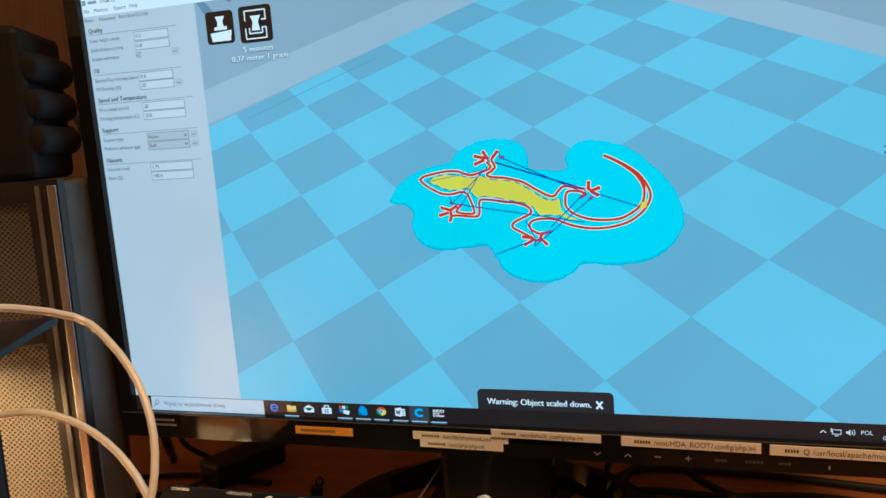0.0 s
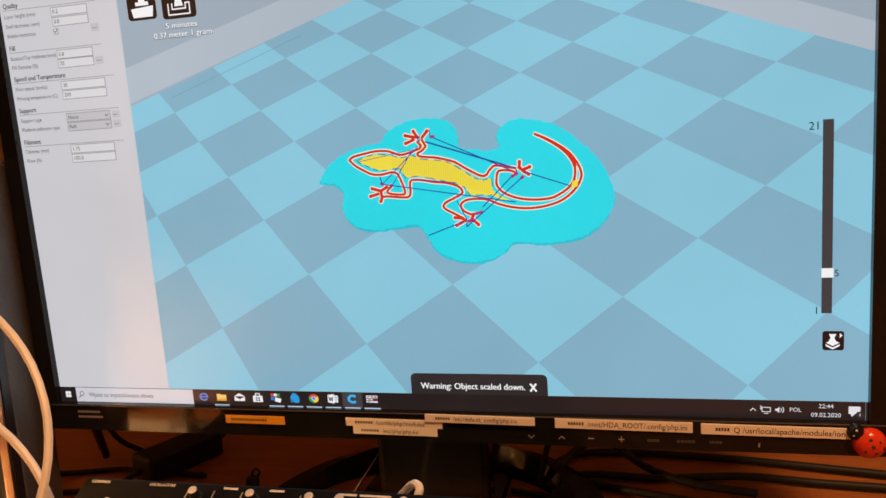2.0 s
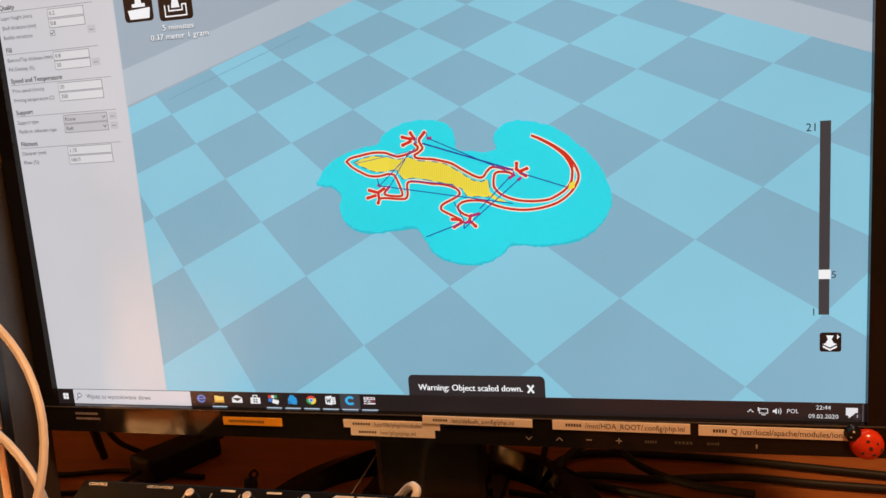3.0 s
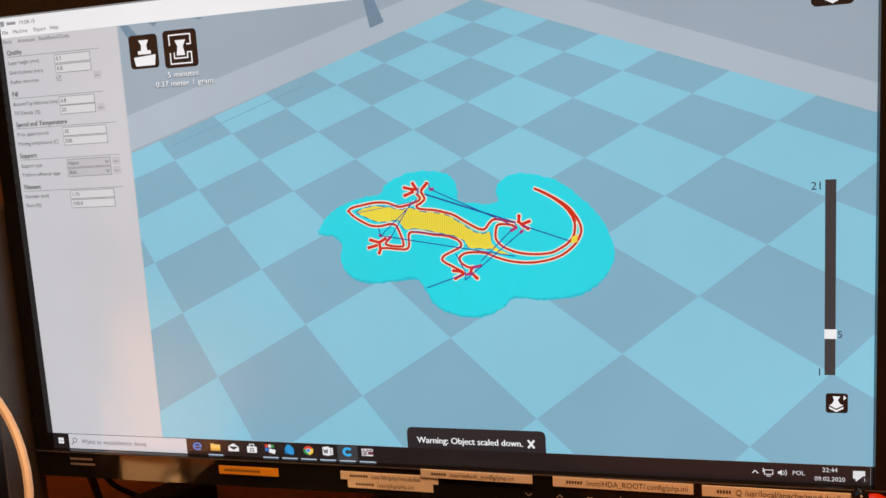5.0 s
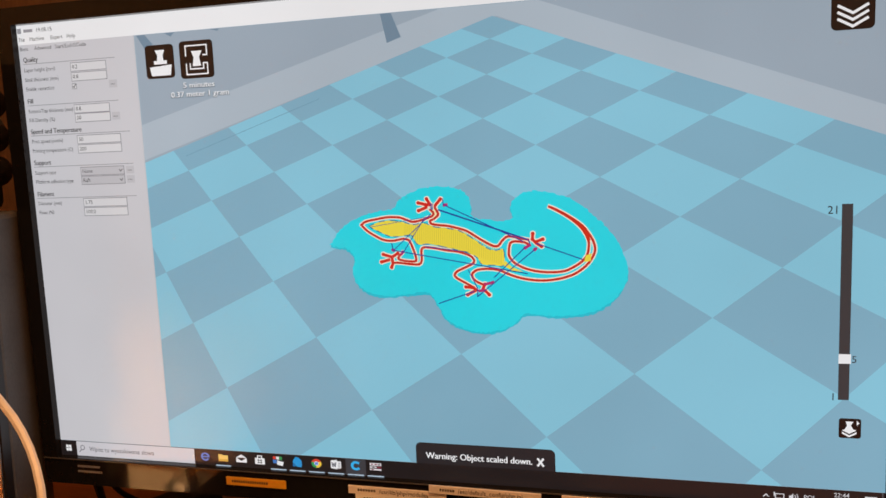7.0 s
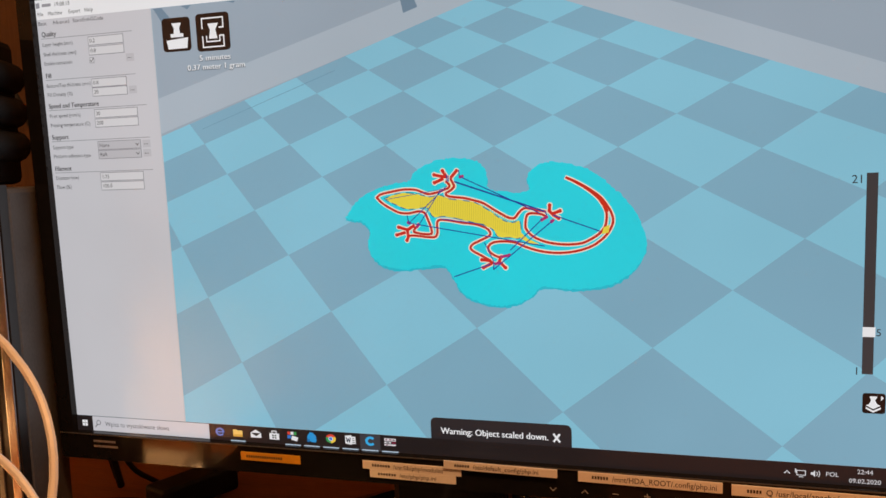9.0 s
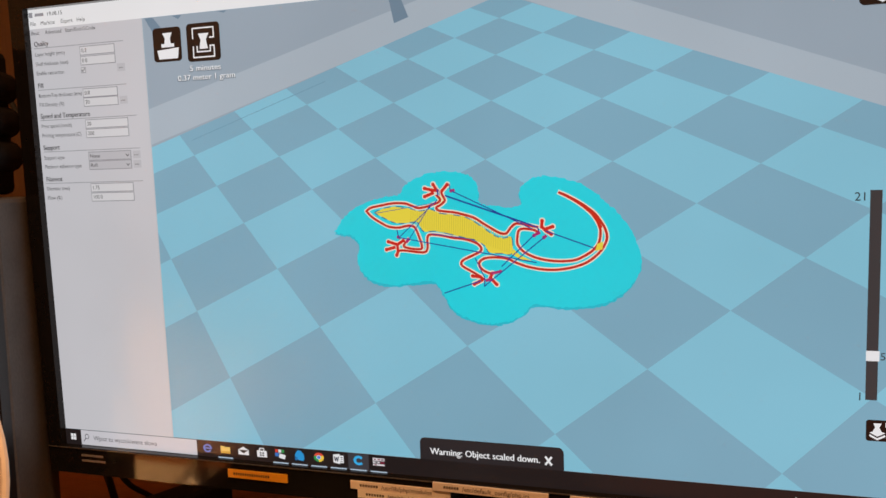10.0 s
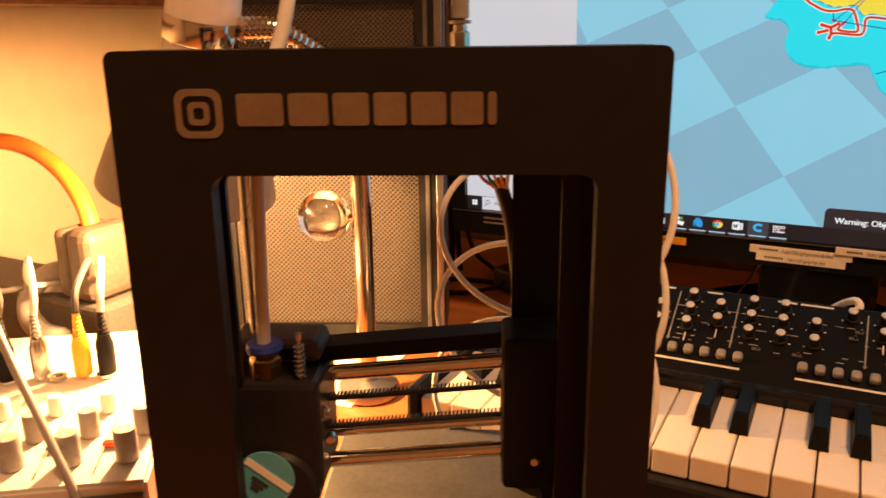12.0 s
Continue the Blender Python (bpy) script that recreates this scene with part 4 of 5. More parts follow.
for x, h in places:
    k = part("knob", knob_body(0.0039, 0.0086), black_plastic, synth, smooth=True, m=Matrix.Translation((x, h, 0)))
    part("knob_cap", turned([(0.0028, -0.0004), (0.0028, 0.0005), (0.0021, 0.0009), (0, 0.0010)], 14), silver_paint, k, "silver knob cap", m=Matrix.Translation((0, 0, 0.0087)))
    for sx in (-1, 1):
        part("tick_mark", box(sx * 0.0055 - 0.0006, sx * 0.0055 + 0.0006, -0.0016, -0.0008, 0.0001, 0.0003), white_ink, k)
for x, h in ((-0.0735, 0.0290), (0.0438, 0.0425), (0.0630, 0.0425), (0.0630, 0.0560), (-0.0545, 0.0355)):
    part("pointer_line", box(x - 0.0004, x + 0.0004, h - 0.0120, h - 0.0045, 0.0002, 0.0005), white_ink, synth)
for k in range(8):
    for start, pitch in ((-0.1095, 0.01027), (0.0004, 0.00999)):
        part("step_button", box(start + k * pitch - 0.0030, start + k * pitch + 0.0030, 0.0046, 0.0112, 0.0002, 0.0056, 0.0018), pale_button, synth, "pale grey step button")
part("step_button", box(0.0800, 0.0866, 0.0075, 0.0145, 0.0002, 0.0042, 0.0016), pale_button, synth, "pale grey step button")
for x in (-0.190, -0.176, -0.162, -0.148, -0.134):
    part("step_button", box(x - 0.0030, x + 0.0030, 0.0046, 0.0112, 0.0002, 0.0056, 0.0018), pale_button, synth, "pale grey step button")
for x0, x1 in ((-0.1138, -0.0354), (-0.0030, 0.0736), (-0.197, -0.128)):
    part("white_line", box(x0, x1, -0.0006, 0.0010, 0.0001, 0.0004), white_ink, synth)
for x in (0.0925, 0.0728, 0.0345, -0.0440, -0.0838, -0.1035, -0.122):
    part("divider_line", box(x - 0.0004, x + 0.0004, 0.0170, 0.0625, 0.0001, 0.0003), grey_ink, synth)
for x0, x1 in ((-0.098, -0.088), (-0.066, -0.056), (-0.020, -0.008), (-0.006, 0.014), (0.048, 0.054), (0.077, 0.089)):
    part("word_bar", box(x0, x1, 0.0640, 0.0655, 0.0001, 0.0003), white_ink, synth)
for text, x in (("CONTROL", -0.196), ("OSCILLATORS", -0.152)):
    bm = words(text, 0.0030)
    bm.transform(Matrix.Translation((x, 0.0648, 0.0003)) @ Matrix.Rotation(radians(-90), 4, "X"))
    part("lettering", bm, white_ink, synth)
rng = random.Random(4)
for k in range(110):
    x, h = rng.uniform(-0.195, 0.088), rng.choice((0.0185, 0.0225, 0.0355, 0.0490))
    part("small_print", box(x, x + rng.uniform(0.002, 0.005), h - 0.0003, h + 0.0003, 0.0001, 0.0003), grey_ink, synth)
for x, h in ((0.0270, 0.0400), (0.0560, 0.0270), (0.0640, 0.0240), (0.0480, 0.0230), (-0.0040, 0.0190), (-0.0280, 0.0190), (-0.1180, 0.0260), (0.0300, 0.0460)):
    t = part("toggle", box(x - 0.0026, x + 0.0026, h - 0.0012, h + 0.0012, 0.0001, 0.0010, 0.0004), dark_grey, synth)
    part("lever", box(-0.0006, 0.0006, -0.0005, 0.0005, 0.0, 0.0026), foil, t, m=Matrix.Translation((x + 0.001, h, 0.0010)))

dock = thing("key_dock", pose(0, 0, DESK), "black keyboard dock with small ivory keys under the synthesizer", "keyboard")
part("tray", box(-0.218, 0.104, -0.262, -0.050, 0.004, 0.034, 0.003), black_plastic, dock)
part("cheek", box(-0.220, -0.2135, -0.262, -0.045, 0.0, 0.058, 0.003), black_plastic, dock)
part("cheek", box(0.0985, 0.105, -0.262, -0.045, 0.0, 0.058, 0.003), black_plastic, dock)
part("front_rail", box(-0.213, 0.098, -0.1745, -0.1600, 0.0345, 0.0580, 0.003), gloss_black, dock, "black rail behind the keys")
part("logo_block", box(0.0510, 0.0600, -0.1748, -0.1746, 0.0508, 0.0560), white_ink, dock)
part("logo_bar", box(0.0618, 0.0920, -0.1748, -0.1746, 0.0508, 0.0555), white_ink, dock)
PITCH, RIGHT = 0.0206, 0.0967
white_data = box(-PITCH / 2 + 0.0005, PITCH / 2 - 0.0005, -0.2565, -0.1750, 0.0350, 0.0500, 0.0011, 2)
first = part("white_key", white_data, ivory, dock, "ivory white key", m=Matrix.Translation((RIGHT - PITCH * 0.5, 0, 0)))
for k in range(1, 15):
    key = first.copy()
    scene.collection.objects.link(key)
    key.matrix_basis = Matrix.Translation((RIGHT - PITCH * (k + 0.5), 0, 0))


def black_key():
    bm = bmesh.new()
    low = [bm.verts.new(v) for v in ((-0.0052, -0.2220, 0.0500), (0.0052, -0.2220, 0.0500), (0.0052, -0.1752, 0.0500), (-0.0052, -0.1752, 0.0500))]
    top = [bm.verts.new(v) for v in ((-0.0040, -0.2150, 0.0605), (0.0040, -0.2150, 0.0605), (0.0040, -0.1752, 0.0605), (-0.0040, -0.1752, 0.0605))]
    bm.faces.new(top), bm.faces.new(low[::-1])
    for j in range(4):
        bm.faces.new((low[j], low[(j + 1) % 4], top[(j + 1) % 4], top[j]))
    bmesh.ops.bevel(bm, geom=[e for e in bm.edges if min(v.co.z for v in e.verts) > 0.055], offset=0.0009, segments=2, affect="EDGES")
    return bm


sharp = None
for k in (2, 3, 4, 6, 7, 9, 10, 11, 13, 14):
    m = Matrix.Translation((RIGHT - PITCH * k, 0, 0.0002))
    if sharp is None:
        sharp = part("black_key", black_key(), key_black, dock, "glossy black key", m=m)
    else:
        key = sharp.copy()
        scene.collection.objects.link(key)
        key.matrix_basis = m

# ---- loudspeaker ----
SPK = Matrix.Translation((-0.289, -0.0667, DESK)) @ Matrix.Rotation(radians(25), 4, "Z")
SW, SH = 0.198, 0.3087
speaker = thing("loudspeaker", SPK, "dark studio loudspeaker with perforated grilles and metal edge strips", "loudspeaker")
part("cabinet", box(-SW, 0.0, 0.012, 0.100, 0.0, SH - 0.002, 0.004), dark_grey, speaker, "dark cabinet")
part("front_frame", frame_plate(face_rect(-SW, 0.0, 0.0, SH), face_rect(-SW + 0.018, -0.022, 0.020, SH - 0.016), -0.004, 0.0115), black_plastic, speaker)
part("edge_strip", box(-0.0072, -0.0010, -0.0062, -0.0042, 0.004, SH - 0.004, 0.0008), brushed, speaker, "bright metal edge strip")
part("edge_strip", box(-0.0160, -0.0125, -0.0058, -0.0042, 0.004, SH - 0.004, 0.0006), dark_grey, speaker, "dark edge strip")
part("edge_strip", box(-SW + 0.001, -SW + 0.007, -0.0062, -0.0042, 0.004, SH - 0.004, 0.0008), brushed, speaker, "bright metal edge strip")
part("divider", box(-SW + 0.0185, -0.0225, -0.003, 0.0110, 0.186, 0.200, 0.002), black_plastic, speaker)


def dished(x0, x1, z0, z1, cx, cz, r, depth):
    """A grille sheet with a shallow bowl over the cone behind it."""
    bm = bmesh.new()
    nx, nz = 26, 22
    grid = []
    for a in range(nx + 1):
        row = []
        for b in range(nz + 1):
            x, z = x0 + (x1 - x0) * a / nx, z0 + (z1 - z0) * b / nz
            d = math.hypot(x - cx, z - cz) / r
            row.append(bm.verts.new((x, 0.001 + (depth * (1 - d * d) if d < 1 else 0.0), z)))
        grid.append(row)
    for a in range(nx):
        for b in range(nz):
            bm.faces.new((grid[a][b], grid[a + 1][b], grid[a + 1][b + 1], grid[a][b + 1]))
    return bm


part("lower_grille", dished(-SW + 0.0185, -0.0225, 0.0205, 0.1855, -SW / 2, 0.100, 0.070, 0.006), grille_mesh, speaker, "perforated lower grille", True)
part("upper_grille", dished(-SW + 0.0185, -0.0225, 0.2005, SH - 0.0165, -SW / 2, 0.246, 0.040, 0.004), grille_mesh, speaker, "perforated upper grille", True)
part("tweeter_dome", turned([(0.011, -0.001), (0.009, 0.004), (0.005, 0.0066), (0, 0.0074)], 20, Matrix.Translation((-SW / 2 + 0.012, 0.002, 0.246)) @ Matrix.Rotation(radians(90), 4, "X")), foil, speaker, "metal tweeter dome", True)
part("badge", box(-SW + 0.032, -SW + 0.042, -0.0050, -0.0041, SH - 0.0120, SH - 0.0040), red_plastic, speaker, "small red badge")
part("word_bar", box(-SW + 0.044, -SW + 0.060, -0.0046, -0.0041, SH - 0.0100, SH - 0.0065), grey_ink, speaker)
part("number_bar", box(-SW + 0.064, -SW + 0.071, -0.0046, -0.0041, SH - 0.0110, SH - 0.0050), white_ink, speaker)
part("socket", turned([(0.0060, 0), (0.0060, 0.010), (0.0042, 0.010), (0.0042, 0.020), (0, 0.020)], 14, Matrix.Translation((-0.0005, 0.092, 0.184)) @ Matrix.Rotation(radians(90), 4, "Y")), steel, speaker, "metal cable plug", True)

foam = thing("ribbed_case", SPK @ Matrix.Translation((0, 0, SH)), "black ribbed case lying on the loudspeaker", "case")
part("body", box(-0.190, -0.016, 0.004, 0.096, 0.0, 0.112, 0.006), matte_black, foam, "black case body")
for k in range(3):
    part("rib", turned([(0.0, -0.045), (0.010, -0.042), (0.0125, -0.036), (0.0125, 0.036), (0.010, 0.042), (0.0, 0.045)], 14, Matrix.Translation((-0.018, 0.050, 0.030 + 0.0265 * k)) @ Matrix.Rotation(radians(90), 4, "X")), matte_black, foam, "rounded rib", True)

# ---- desk lamp ----
POLE = Vector((-0.3, -0.18, DESK))
desk_lamp = thing("desk_lamp", Matrix.Translation(POLE), "grey desk lamp with a chrome gooseneck and pole, switched on", "lamp")
part("foot_plate", turned([(0, 0.0016), (0.024, 0.0016), (0.024, 0.007), (0.022, 0.010), (0.008, 0.013), (0, 0.013)], 40), brushed, desk_lamp, "round foot", True)
part("pole", hose([(0, 0, 0.010), (0, 0, 0.230)], 0.0075, 16, 1), chrome, desk_lamp, "polished chrome pole", True)
HEAD = HEAD_AT - POLE
# White sheet added to paint the desk bright where the lamp bleaches it.
sheet = thing("lit_desk_patch", pose(-0.372, -0.200, DESK, 0, 0, 6), "thin white sheet added as the bright pool of lamplight on the desk", "paper")
part("sheet", box(-0.066, 0.072, -0.015, 0.093, 0.0002, 0.0014), paper, sheet)
JOINT = HEAD + Vector((0.024, 0.004, -0.010))
part("gooseneck", hose([(0, 0, 0.228), (-0.003, 0.001, 0.238), JOINT * 0.35 + Vector((0, 0, 0.1610)), JOINT * 0.68 + Vector((0, 0, 0.0860)), JOINT], 0.0068, 12, 14, ribs=0.16), chrome, desk_lamp, "ribbed chrome gooseneck", True)
TO_HEAD = Matrix.Translation(HEAD) @ HEAD_AXIS.to_track_quat("Z", "Y").to_matrix().to_4x4() @ Matrix.Diagonal((0.86, 0.86, 0.96, 1))
part("cap", turned([(0, -0.034), (0.018, -0.034), (0.025, -0.027), (0.0265, 0.0), (0.0265, 0.030), (0.0, 0.030)], 28, TO_HEAD), white_paint, desk_lamp, "white lamp cap", True)
part("chrome_band", turned([(0.0268, 0.002), (0.0274, 0.003), (0.0274, 0.017), (0.0268, 0.018)], 28, TO_HEAD), chrome, desk_lamp, "", True)
part("shade", turned([(0.0262, 0.0305), (0.034, 0.034), (0.049, 0.062), (0.061, 0.096), (0.068, 0.121), (0.0665, 0.121), (0.0595, 0.097), (0.0475, 0.063), (0.033, 0.0355), (0.0262, 0.0320)], 36, TO_HEAD), surface("shade_paint", (0.24, 0.20, 0.17), 0.5, second=(0.20, 0.165, 0.14), scale=20), desk_lamp, "grey conical shade", True)
part("bulb", turned([(0, 0.055), (0.012, 0.058), (0.020, 0.070), (0.022, 0.082), (0.018, 0.096), (0.009, 0.104), (0, 0.106)], 20, TO_HEAD @ Matrix.Scale(0.8, 4)), hot_bulb, desk_lamp, "glowing bulb", True)
glass = thing("glass_globe", Matrix.Translation(POLE + Vector((-0.0290, -0.0060, 0.140))), "clear glass globe clipped to the lamp pole", "glass globe")
part("globe", turned([(0.0195 * math.sin(a), -0.0195 * math.cos(a)) for a in (math.pi * k / 16 for k in range(17))] + [(0.0189 * math.sin(a), -0.0189 * math.cos(a)) for a in (math.pi * k / 16 for k in range(16, -1, -1))], 28), clear_glass, glass, smooth=True)
part("clip", hose([(0.0190, 0.003, 0.0), (0.0225, 0.0045, 0.0)], 0.0022, 8, 1), steel, glass)

# ---- mixer, plugs and headphones in the lamp light ----
MIX = Matrix.Translation((-0.300, -0.398, DESK)) @ Matrix.Rotation(radians(35), 4, "Z")
mixer = thing("audio_mixer", MIX, "pale audio mixer with rows of grey knobs and plugs", "mixer")


def wedge(x0, x1, y0, y1, z_front, z_back):
    bm = box(x0, x1, y0, y1, 0.004, 1.0)
    for v in bm.verts:
        if v.co.z > 0.5:
            v.co.z = z_front if v.co.y < (y0 + y1) / 2 else z_back
    bmesh.ops.bevel(bm, geom=list(bm.edges), offset=0.002, segments=2, affect="EDGES")
    return bm


part("body", wedge(-0.32, 0.0, 0.0, 0.185, 0.046, 0.062), surface("mixer_paint", (0.62, 0.60, 0.57), 0.4, second=(0.55, 0.53, 0.50), scale=30), mixer, "pale grey metal body")
part("front_lip", box(-0.318, -0.002, -0.0022, -0.0002, 0.010, 0.040, 0.0006), dark_grey, mixer)


def top_of(y):
    return 0.046 + 0.016 * y / 0.185


for row, (y, r, h, mat) in enumerate(((0.022, 0.0062, 0.018, grey_plastic), (0.048, 0.0055, 0.016, grey_plastic), (0.074, 0.0045, 0.012, white_paint))):
    for k in range(10):
        x = -0.014 - 0.030 * k + 0.004 * row
        kb = part("knob", turned([(r, 0.0), (r, h * 0.92), (r * 0.9, h), (0, h)], 16), mat, mixer, "ribbed grey knob", True, Matrix.Translation((x, y, top_of(y) + 0.0003)))
        part("pointer", box(-0.0005, 0.0005, -r * 0.9, -r * 0.2, h + 0.0001, h + 0.0005), white_ink, kb)
for k in range(9):
    part("strip_mark", box(-0.029 - 0.030 * k, -0.0282 - 0.030 * k, 0.012, 0.095, 0.0, 0.0006), grey_ink, mixer, m=Matrix.Translation((0, 0, 0.0478)) @ Matrix.Rotation(math.atan(0.016 / 0.185), 4, "X"))
for k, mat in ((0, red_plastic), (1, dark_grey), (2, red_plastic), (3, orange_plastic)):
    part("push_button", box(-0.030 - 0.030 * k, -0.022 - 0.030 * k, 0.0325, 0.0375, top_of(0.034) + 0.0004, top_of(0.034) + 0.0034, 0.0006), mat, mixer)
for k in range(10):
    part("jack_socket", turned([(0.0060, 0.0), (0.0060, 0.0022), (0.0032, 0.0022), (0.0032, 0.0006), (0, 0.0006)], 14, Matrix.Translation((-0.018 - 0.030 * k, 0.118, top_of(0.118) + 0.0002))), steel, mixer, "", True)
PLUGS = ((1.45, yellow_tape, "yellow", 0), (0.95, matte_black, "black", 1), (2.3, steel, "bare metal", 2), (3, matte_black, "black", 3), (5, steel, "bare metal", 4))
for k, mat, word, n in PLUGS:
    base = MIX @ Vector((-0.018 - 0.030 * k, 0.118, top_of(0.118) + 0.0026))
    plug = thing("jack_plug", Matrix.Translation(base), f"{word} jack plug with a bent cable, pushed into the mixer", "plug", "plugs in the mixer")
    part("sleeve", turned([(0, 0), (0.0052, 0), (0.0058, 0.002), (0.0058, 0.020), (0.0044, 0.025), (0.0044, 0.027), (0, 0.027)], 16), mat, plug, "", True)
    part("strain_relief", turned([(0.0032 - 0.00012 * j + (0.0006 if j % 2 else 0), 0.0272 + 0.0013 * j) for j in range(12)] + [(0, 0.043)], 12), mat, plug, "", True)
    part("cable", hose([(0, 0, 0.042), (-0.002, 0.004, 0.056), (-0.020 - 0.01 * n, 0.030, 0.066), (-0.060 - 0.012 * n, 0.060, 0.045 - 0.006 * n), (-0.110, 0.100 + 0.01 * n, 0.010), (-0.16, 0.14 + 0.01 * n, -0.05)], 0.0022, 8), white_tube if n in (1, 2) else dark_grey, plug, smooth=True)

phones = thing("headphones", Matrix.Translation((-0.590, -0.250, DESK + 0.0166)) @ Matrix.Scale(0.9, 4), "headphones with an orange band and brown leather cups", "headphones")
part("band", hose([(0.118 * math.cos(radians(a)) - 0.020, 0.012 * math.sin(radians(a)), 0.108 + 0.082 * math.sin(radians(a))) for a in range(-6, 200, 12)], 0.0075, 10, 3), orange_plastic, phones, "orange headband", True)
part("ear_cup", box(0.092, 0.122, -0.026, 0.030, 0.064, 0.128, 0.010, 3), leather, phones, "brown leather ear cup")
part("cushion", box(0.078, 0.0918, -0.024, 0.028, 0.066, 0.126, 0.006, 3), leather, phones)
part("ear_cup", box(-0.160, -0.130, -0.026, 0.030, 0.064, 0.128, 0.010, 3), leather, phones, "brown leather ear cup")
part("cushion", box(-0.1298, -0.116, -0.024, 0.028, 0.066, 0.126, 0.006, 3), leather, phones)
stand = thing("headphone_rest", Matrix.Translation((-0.590, -0.228, DESK)), "dark block holding the headphones behind the mixer", "stand")
part("block", box(-0.144, 0.118, -0.045, 0.020, 0.0, 0.0740, 0.004), dark_grey, stand)
reel = thing("round_ear_pad", Matrix.Translation((-0.532, -0.262, DESK + 0.066)) @ pose(0, 0, 0, 62, 0, 25), "round grey ear pad with a white centre, leaning behind the mixer", "ear pad")
part("ring", turned([(0.026 + 0.009 * math.cos(a), 0.009 * math.sin(a)) for a in (math.pi * 2 * k / 12 for k in range(13))], 32), grey_plastic, reel, "padded grey ring", True)
part("disc", turned([(0, 0.001), (0.019, 0.001), (0.019, -0.003), (0, -0.003)], 28), white_paint, reel)
part("hub", turned([(0.007, 0.0012), (0.006, 0.004), (0, 0.005)], 16), grey_plastic, reel, "", True)

front_cable = thing("audio_cable", Matrix(), "thin grey audio cable sagging over the mixer front", "cable")
part("cable", hose([(-0.52, -0.36, 0.91), (-0.44, -0.385, 0.885), (-0.385, -0.405, 0.850), (-0.335, -0.418, 0.800), (-0.318, -0.420, 0.765), (-0.312, -0.424, 0.7525), (-0.30, -0.50, 0.7525), (-0.33, -0.60, 0.7525)], 0.0024, 10), grey_plastic, front_cable, smooth=True)

# ---- cables and small things on the desk ----
RUNS = (
    ((-0.435, 0.08, 1.19), (-0.4246, 0.07, 1.175), (-0.4064, 0.07, 1.1475), (-0.389, 0.07, 1.115), (-0.378, 0.07, 1.081), (-0.372, 0.075, 1.03), (-0.365, 0.09, 0.95), (-0.35, 0.11, 0.80), (-0.33, 0.14, 0.7535)),
    ((-0.428, 0.072, 1.041), (-0.4125, 0.07, 1.0407), (-0.3956, 0.07, 1.032), (-0.3827, 0.07, 1.010), (-0.379, 0.07, 0.978), (-0.3715, 0.07, 0.956), (-0.36, 0.09, 0.86), (-0.37, 0.13, 0.7540)),
    ((-0.426, 0.075, 1.023), (-0.4115, 0.07, 1.0219), (-0.398, 0.07, 1.016), (-0.3884, 0.07, 0.994), (-0.385, 0.07, 0.973), (-0.376, 0.07, 0.9455), (-0.368, 0.10, 0.84), (-0.39, 0.15, 0.7540)),
    ((-0.4053, 0.07, 0.9350), (-0.3933, 0.07, 0.940), (-0.3805, 0.07, 0.939), (-0.3638, 0.072, 0.943), (-0.33, 0.080, 0.95)),
    ((-0.418, 0.07, 0.873), (-0.4059, 0.07, 0.8787), (-0.3848, 0.07, 0.8875), (-0.3613, 0.07, 0.8935), (-0.32, 0.08, 0.90)),
    ((-0.418, 0.07, 0.862), (-0.4014, 0.07, 0.8647), (-0.3811, 0.07, 0.868), (-0.3612, 0.07, 0.871), (-0.32, 0.08, 0.875)),
)
for n, run in enumerate(RUNS):
    c = thing("hanging_cable", Matrix(), "thick black cable hanging behind the monitor" if n < 3 else "thin black cable running behind the monitor", "cable", "cables behind the monitor")
    part("cable", hose(run, 0.0036 if n in (1, 2) else 0.0026, 8), rubber, c, smooth=True)

brick = thing("power_adapter", pose(-0.283, 0.125, DESK, 0, 0, 68) @ Matrix.Scale(0.8, 4), "black power adapter lying on the desk behind the monitor", "power adapter")
part("body", box(-0.052, 0.052, -0.021, 0.021, 0.0, 0.031, 0.005, 3), black_plastic, brick)
part("plug_cable", hose([(-0.052, 0, 0.014), (-0.075, 0.002, 0.010), (-0.10, 0.03, 0.0035), (-0.13, 0.07, 0.0035)], 0.003, 8), rubber, brick, smooth=True)
part("lead", hose([(0.052, 0, 0.015), (0.068, -0.004, 0.018), (0.085, -0.016, 0.05), (0.088, -0.020, 0.11)], 0.0022, 8), rubber, brick, smooth=True)
LEADS = (
    ((-0.24, 0.10, 0.7530), (-0.33, 0.105, 0.7530), (-0.40, 0.09, 0.7530), (-0.48, 0.12, 0.7530)),
    ((0.06, 0.14, 0.7540), (0.10, 0.125, 0.7540), (0.16, 0.105, 0.7540), (0.24, 0.085, 0.7540), (0.36, 0.08, 0.7540), (0.5, 0.12, 0.7540)),
    ((0.05, 0.10, 0.7530), (0.12, 0.085, 0.7530), (0.20, 0.07, 0.7530), (0.30, 0.02, 0.7530), (0.34, -0.06, 0.7530), (0.30, -0.12, 0.7530), (0.20, -0.10, 0.7530)),
    ((0.09, 0.16, 0.8), (0.105, 0.135, 0.812), (0.085, 0.118, 0.80), (0.072, 0.112, 0.7535)),
    ((0.128, -0.05, 0.7540), (0.150, -0.01, 0.7540), (0.19, -0.01, 0.7540), (0.20, -0.05, 0.7540), (0.16, -0.09, 0.7540), (0.125, -0.085, 0.7540), (0.13, -0.13, 0.7540), (0.20, -0.16, 0.7540)),
    ((0.130, -0.02, 0.7590), (0.16, 0.02, 0.7590), (0.215, 0.005, 0.7590), (0.21, -0.06, 0.7590), (0.15, -0.105, 0.7590)),
)
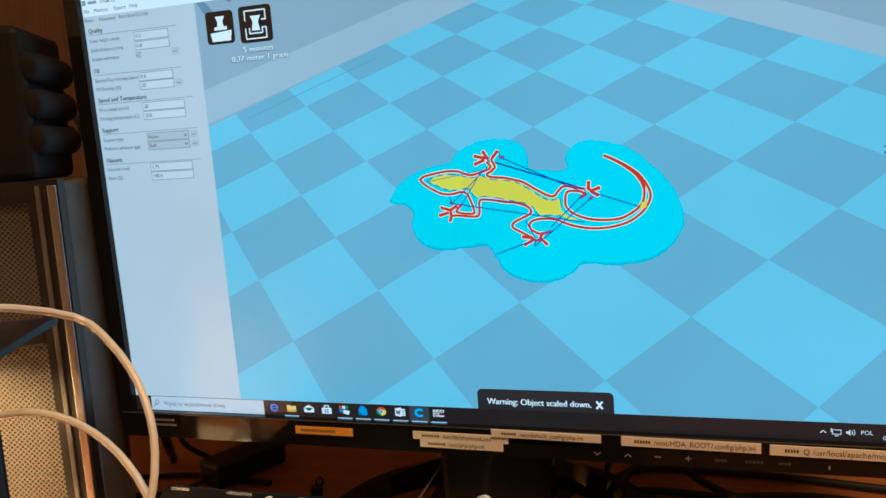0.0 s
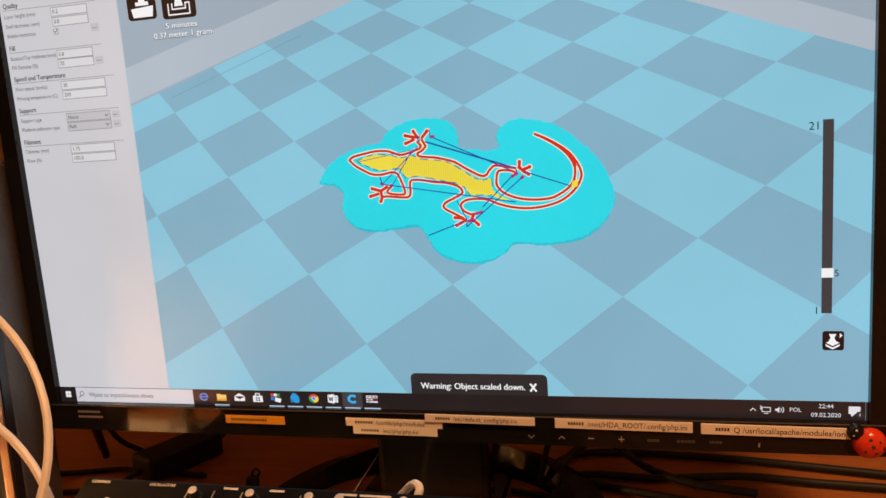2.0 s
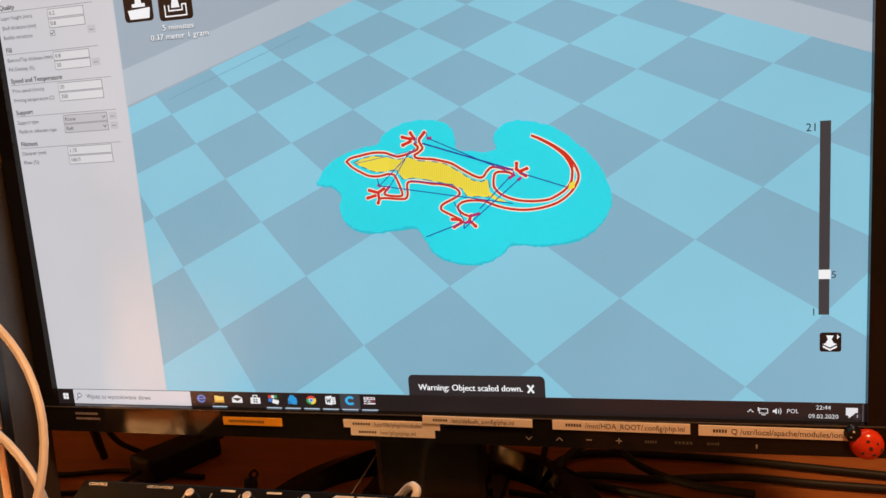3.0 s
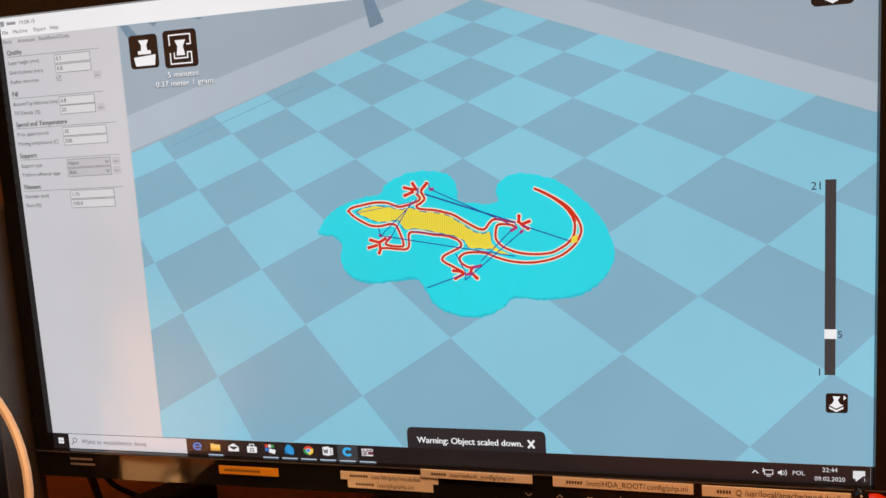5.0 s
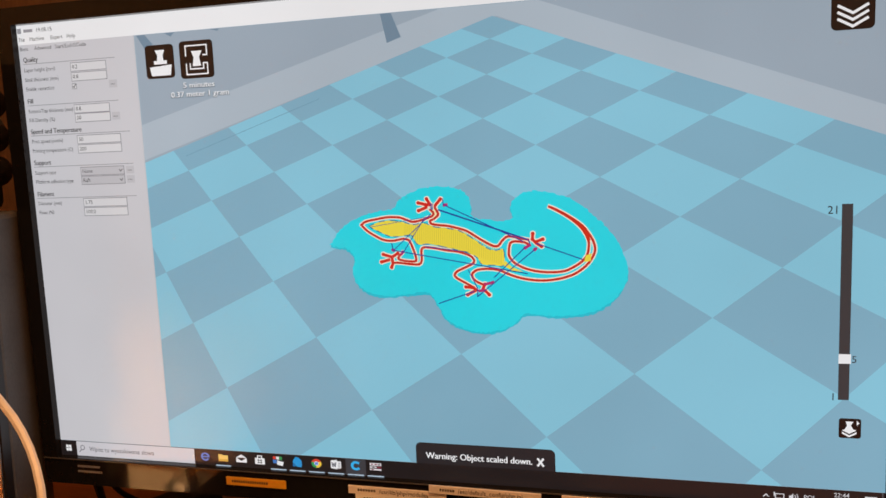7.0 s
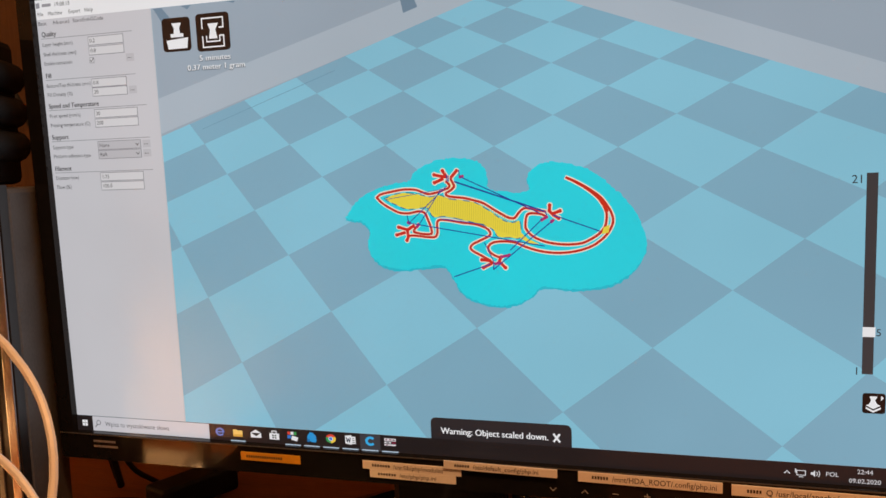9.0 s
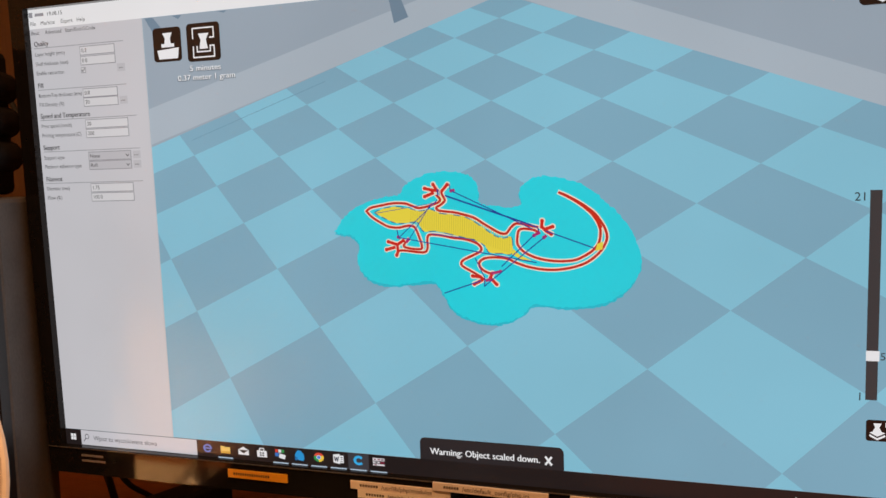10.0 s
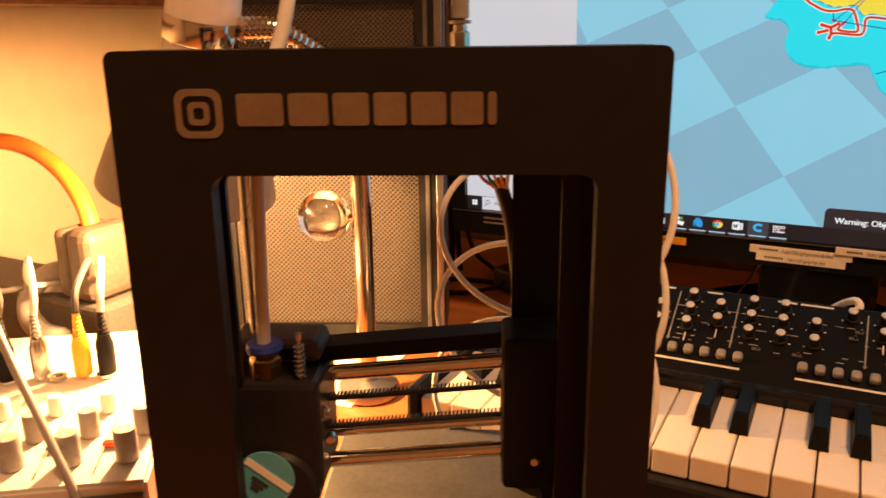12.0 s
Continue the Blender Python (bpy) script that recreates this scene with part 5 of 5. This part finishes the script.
BUNDLE = (
    ((0.072, 0.137, 0.7545), (0.098, 0.177, 0.7545), (0.144, 0.185, 0.7545), (0.218, 0.181, 0.7545), (0.286, 0.171, 0.7545), (0.40, 0.150, 0.7545)),
    ((0.081, 0.104, 0.7545), (0.095, 0.150, 0.765), (0.124, 0.171, 0.772), (0.159, 0.145, 0.7600), (0.196, 0.127, 0.7545), (0.247, 0.113, 0.7545)),
    ((0.069, 0.120, 0.7545), (0.116, 0.136, 0.7545), (0.169, 0.133, 0.7545), (0.238, 0.144, 0.7545), (0.302, 0.137, 0.7545), (0.42, 0.128, 0.7545)),
)
for run in BUNDLE:
    c = thing("power_cable", Matrix(), "thick black power cable bunched on the desk behind the monitor", "cable", "power cables behind the monitor")
    part("cable", hose(run, 0.0034, 10), rubber, c, smooth=True)
for n, run in enumerate(LEADS):
    c = thing("desk_cable", Matrix(), "black cable lying in loose bends on the desk", "cable", "cables on the desk")
    part("cable", hose(run, 0.0034 if n in (1, 4, 5) else 0.0026, 8), rubber, c, smooth=True)
bit = thing("cable_clip", pose(-0.185, 0.088, DESK, 0, 0, 20), "small dark blue plastic clip on the desk", "clip")
part("body", box(-0.006, 0.006, -0.004, 0.004, 0.0, 0.010, 0.002), surface("navy", (0.02, 0.03, 0.06), 0.4), bit)
part("ring", hose([(0.004, 0, 0.009), (0.007, 0, 0.013), (0.004, 0, 0.017), (0.0, 0, 0.013), (0.002, 0, 0.0095)], 0.0012, 6), rubber, bit)
lead = thing("white_lead", Matrix(), "white lead plugged into the back of the synthesizer", "cable")
part("boot", box(0.014, 0.030, -0.098, -0.090, 0.826, 0.838, 0.002), white_tube, lead)
part("cable", hose([(0.027, -0.094, 0.836), (0.029, -0.090, 0.843), (0.024, -0.085, 0.8435), (0.012, -0.070, 0.830), (-0.02, -0.04, 0.79), (-0.02, 0.0, 0.7535), (0.02, 0.06, 0.7535)], 0.0026, 8), white_tube, lead, smooth=True)
stub = thing("white_plug", Matrix(), "short white plug sticking out beside the synthesizer", "plug")
part("plug", hose([(0.097, -0.100, 0.826), (0.112, -0.094, 0.824), (0.130, -0.088, 0.819)], 0.0030, 8), white_tube, stub, smooth=True)
part("cable", hose([(0.130, -0.088, 0.819), (0.16, -0.075, 0.80), (0.20, -0.06, 0.765), (0.24, -0.05, 0.7525)], 0.0018, 8), rubber, stub, smooth=True)
front_lead = thing("keyboard_lead", Matrix(), "black cable curving on the desk in front of the keys", "cable")
part("cable", hose([(-0.16, -0.30, 0.7535), (-0.09, -0.282, 0.7535), (-0.04, -0.280, 0.7535), (0.01, -0.295, 0.7535), (0.04, -0.33, 0.7535), (0.05, -0.40, 0.7535)], 0.0030, 8), rubber, front_lead, smooth=True)
stick = thing("steel_rod", Matrix(), "thin bright rod leaning behind the synthesizer", "rod")
part("rod", hose([(-0.0850, 0.074, 0.7520), (-0.060, 0.095, 0.790), (-0.048, 0.11, 0.812)], 0.0012, 6), steel, stick, smooth=True)
fuse = thing("red_cap", pose(-0.205, -0.165, DESK, 0, 90, 30), "small red plug cap lying on the desk", "cap")
part("cap", turned([(0, -0.012), (0.004, -0.012), (0.0045, -0.010), (0.0045, 0.008), (0.003, 0.010), (0, 0.010)], 14, Matrix.Translation((-0.0046, 0, 0))), red_plastic, fuse, smooth=True)
box_at = thing("socket_box", SPK @ Matrix.Translation((-SW - 0.044, 0.045, 0.0)), "pale plastic socket box with a dark port, standing beside the loudspeaker", "socket box")
part("body", box(-0.036, 0.036, -0.018, 0.018, 0.0, 0.118, 0.004, 3), white_paint, box_at, "pale plastic body")
part("port_frame", frame_plate(face_rect(-0.008, 0.022, 0.066, 0.094), face_rect(-0.004, 0.018, 0.071, 0.089), -0.0205, -0.0181), grey_plastic, box_at)
part("port", box(-0.0038, 0.0178, -0.0190, -0.0181, 0.0712, 0.0888), matte_black, box_at, "dark port")
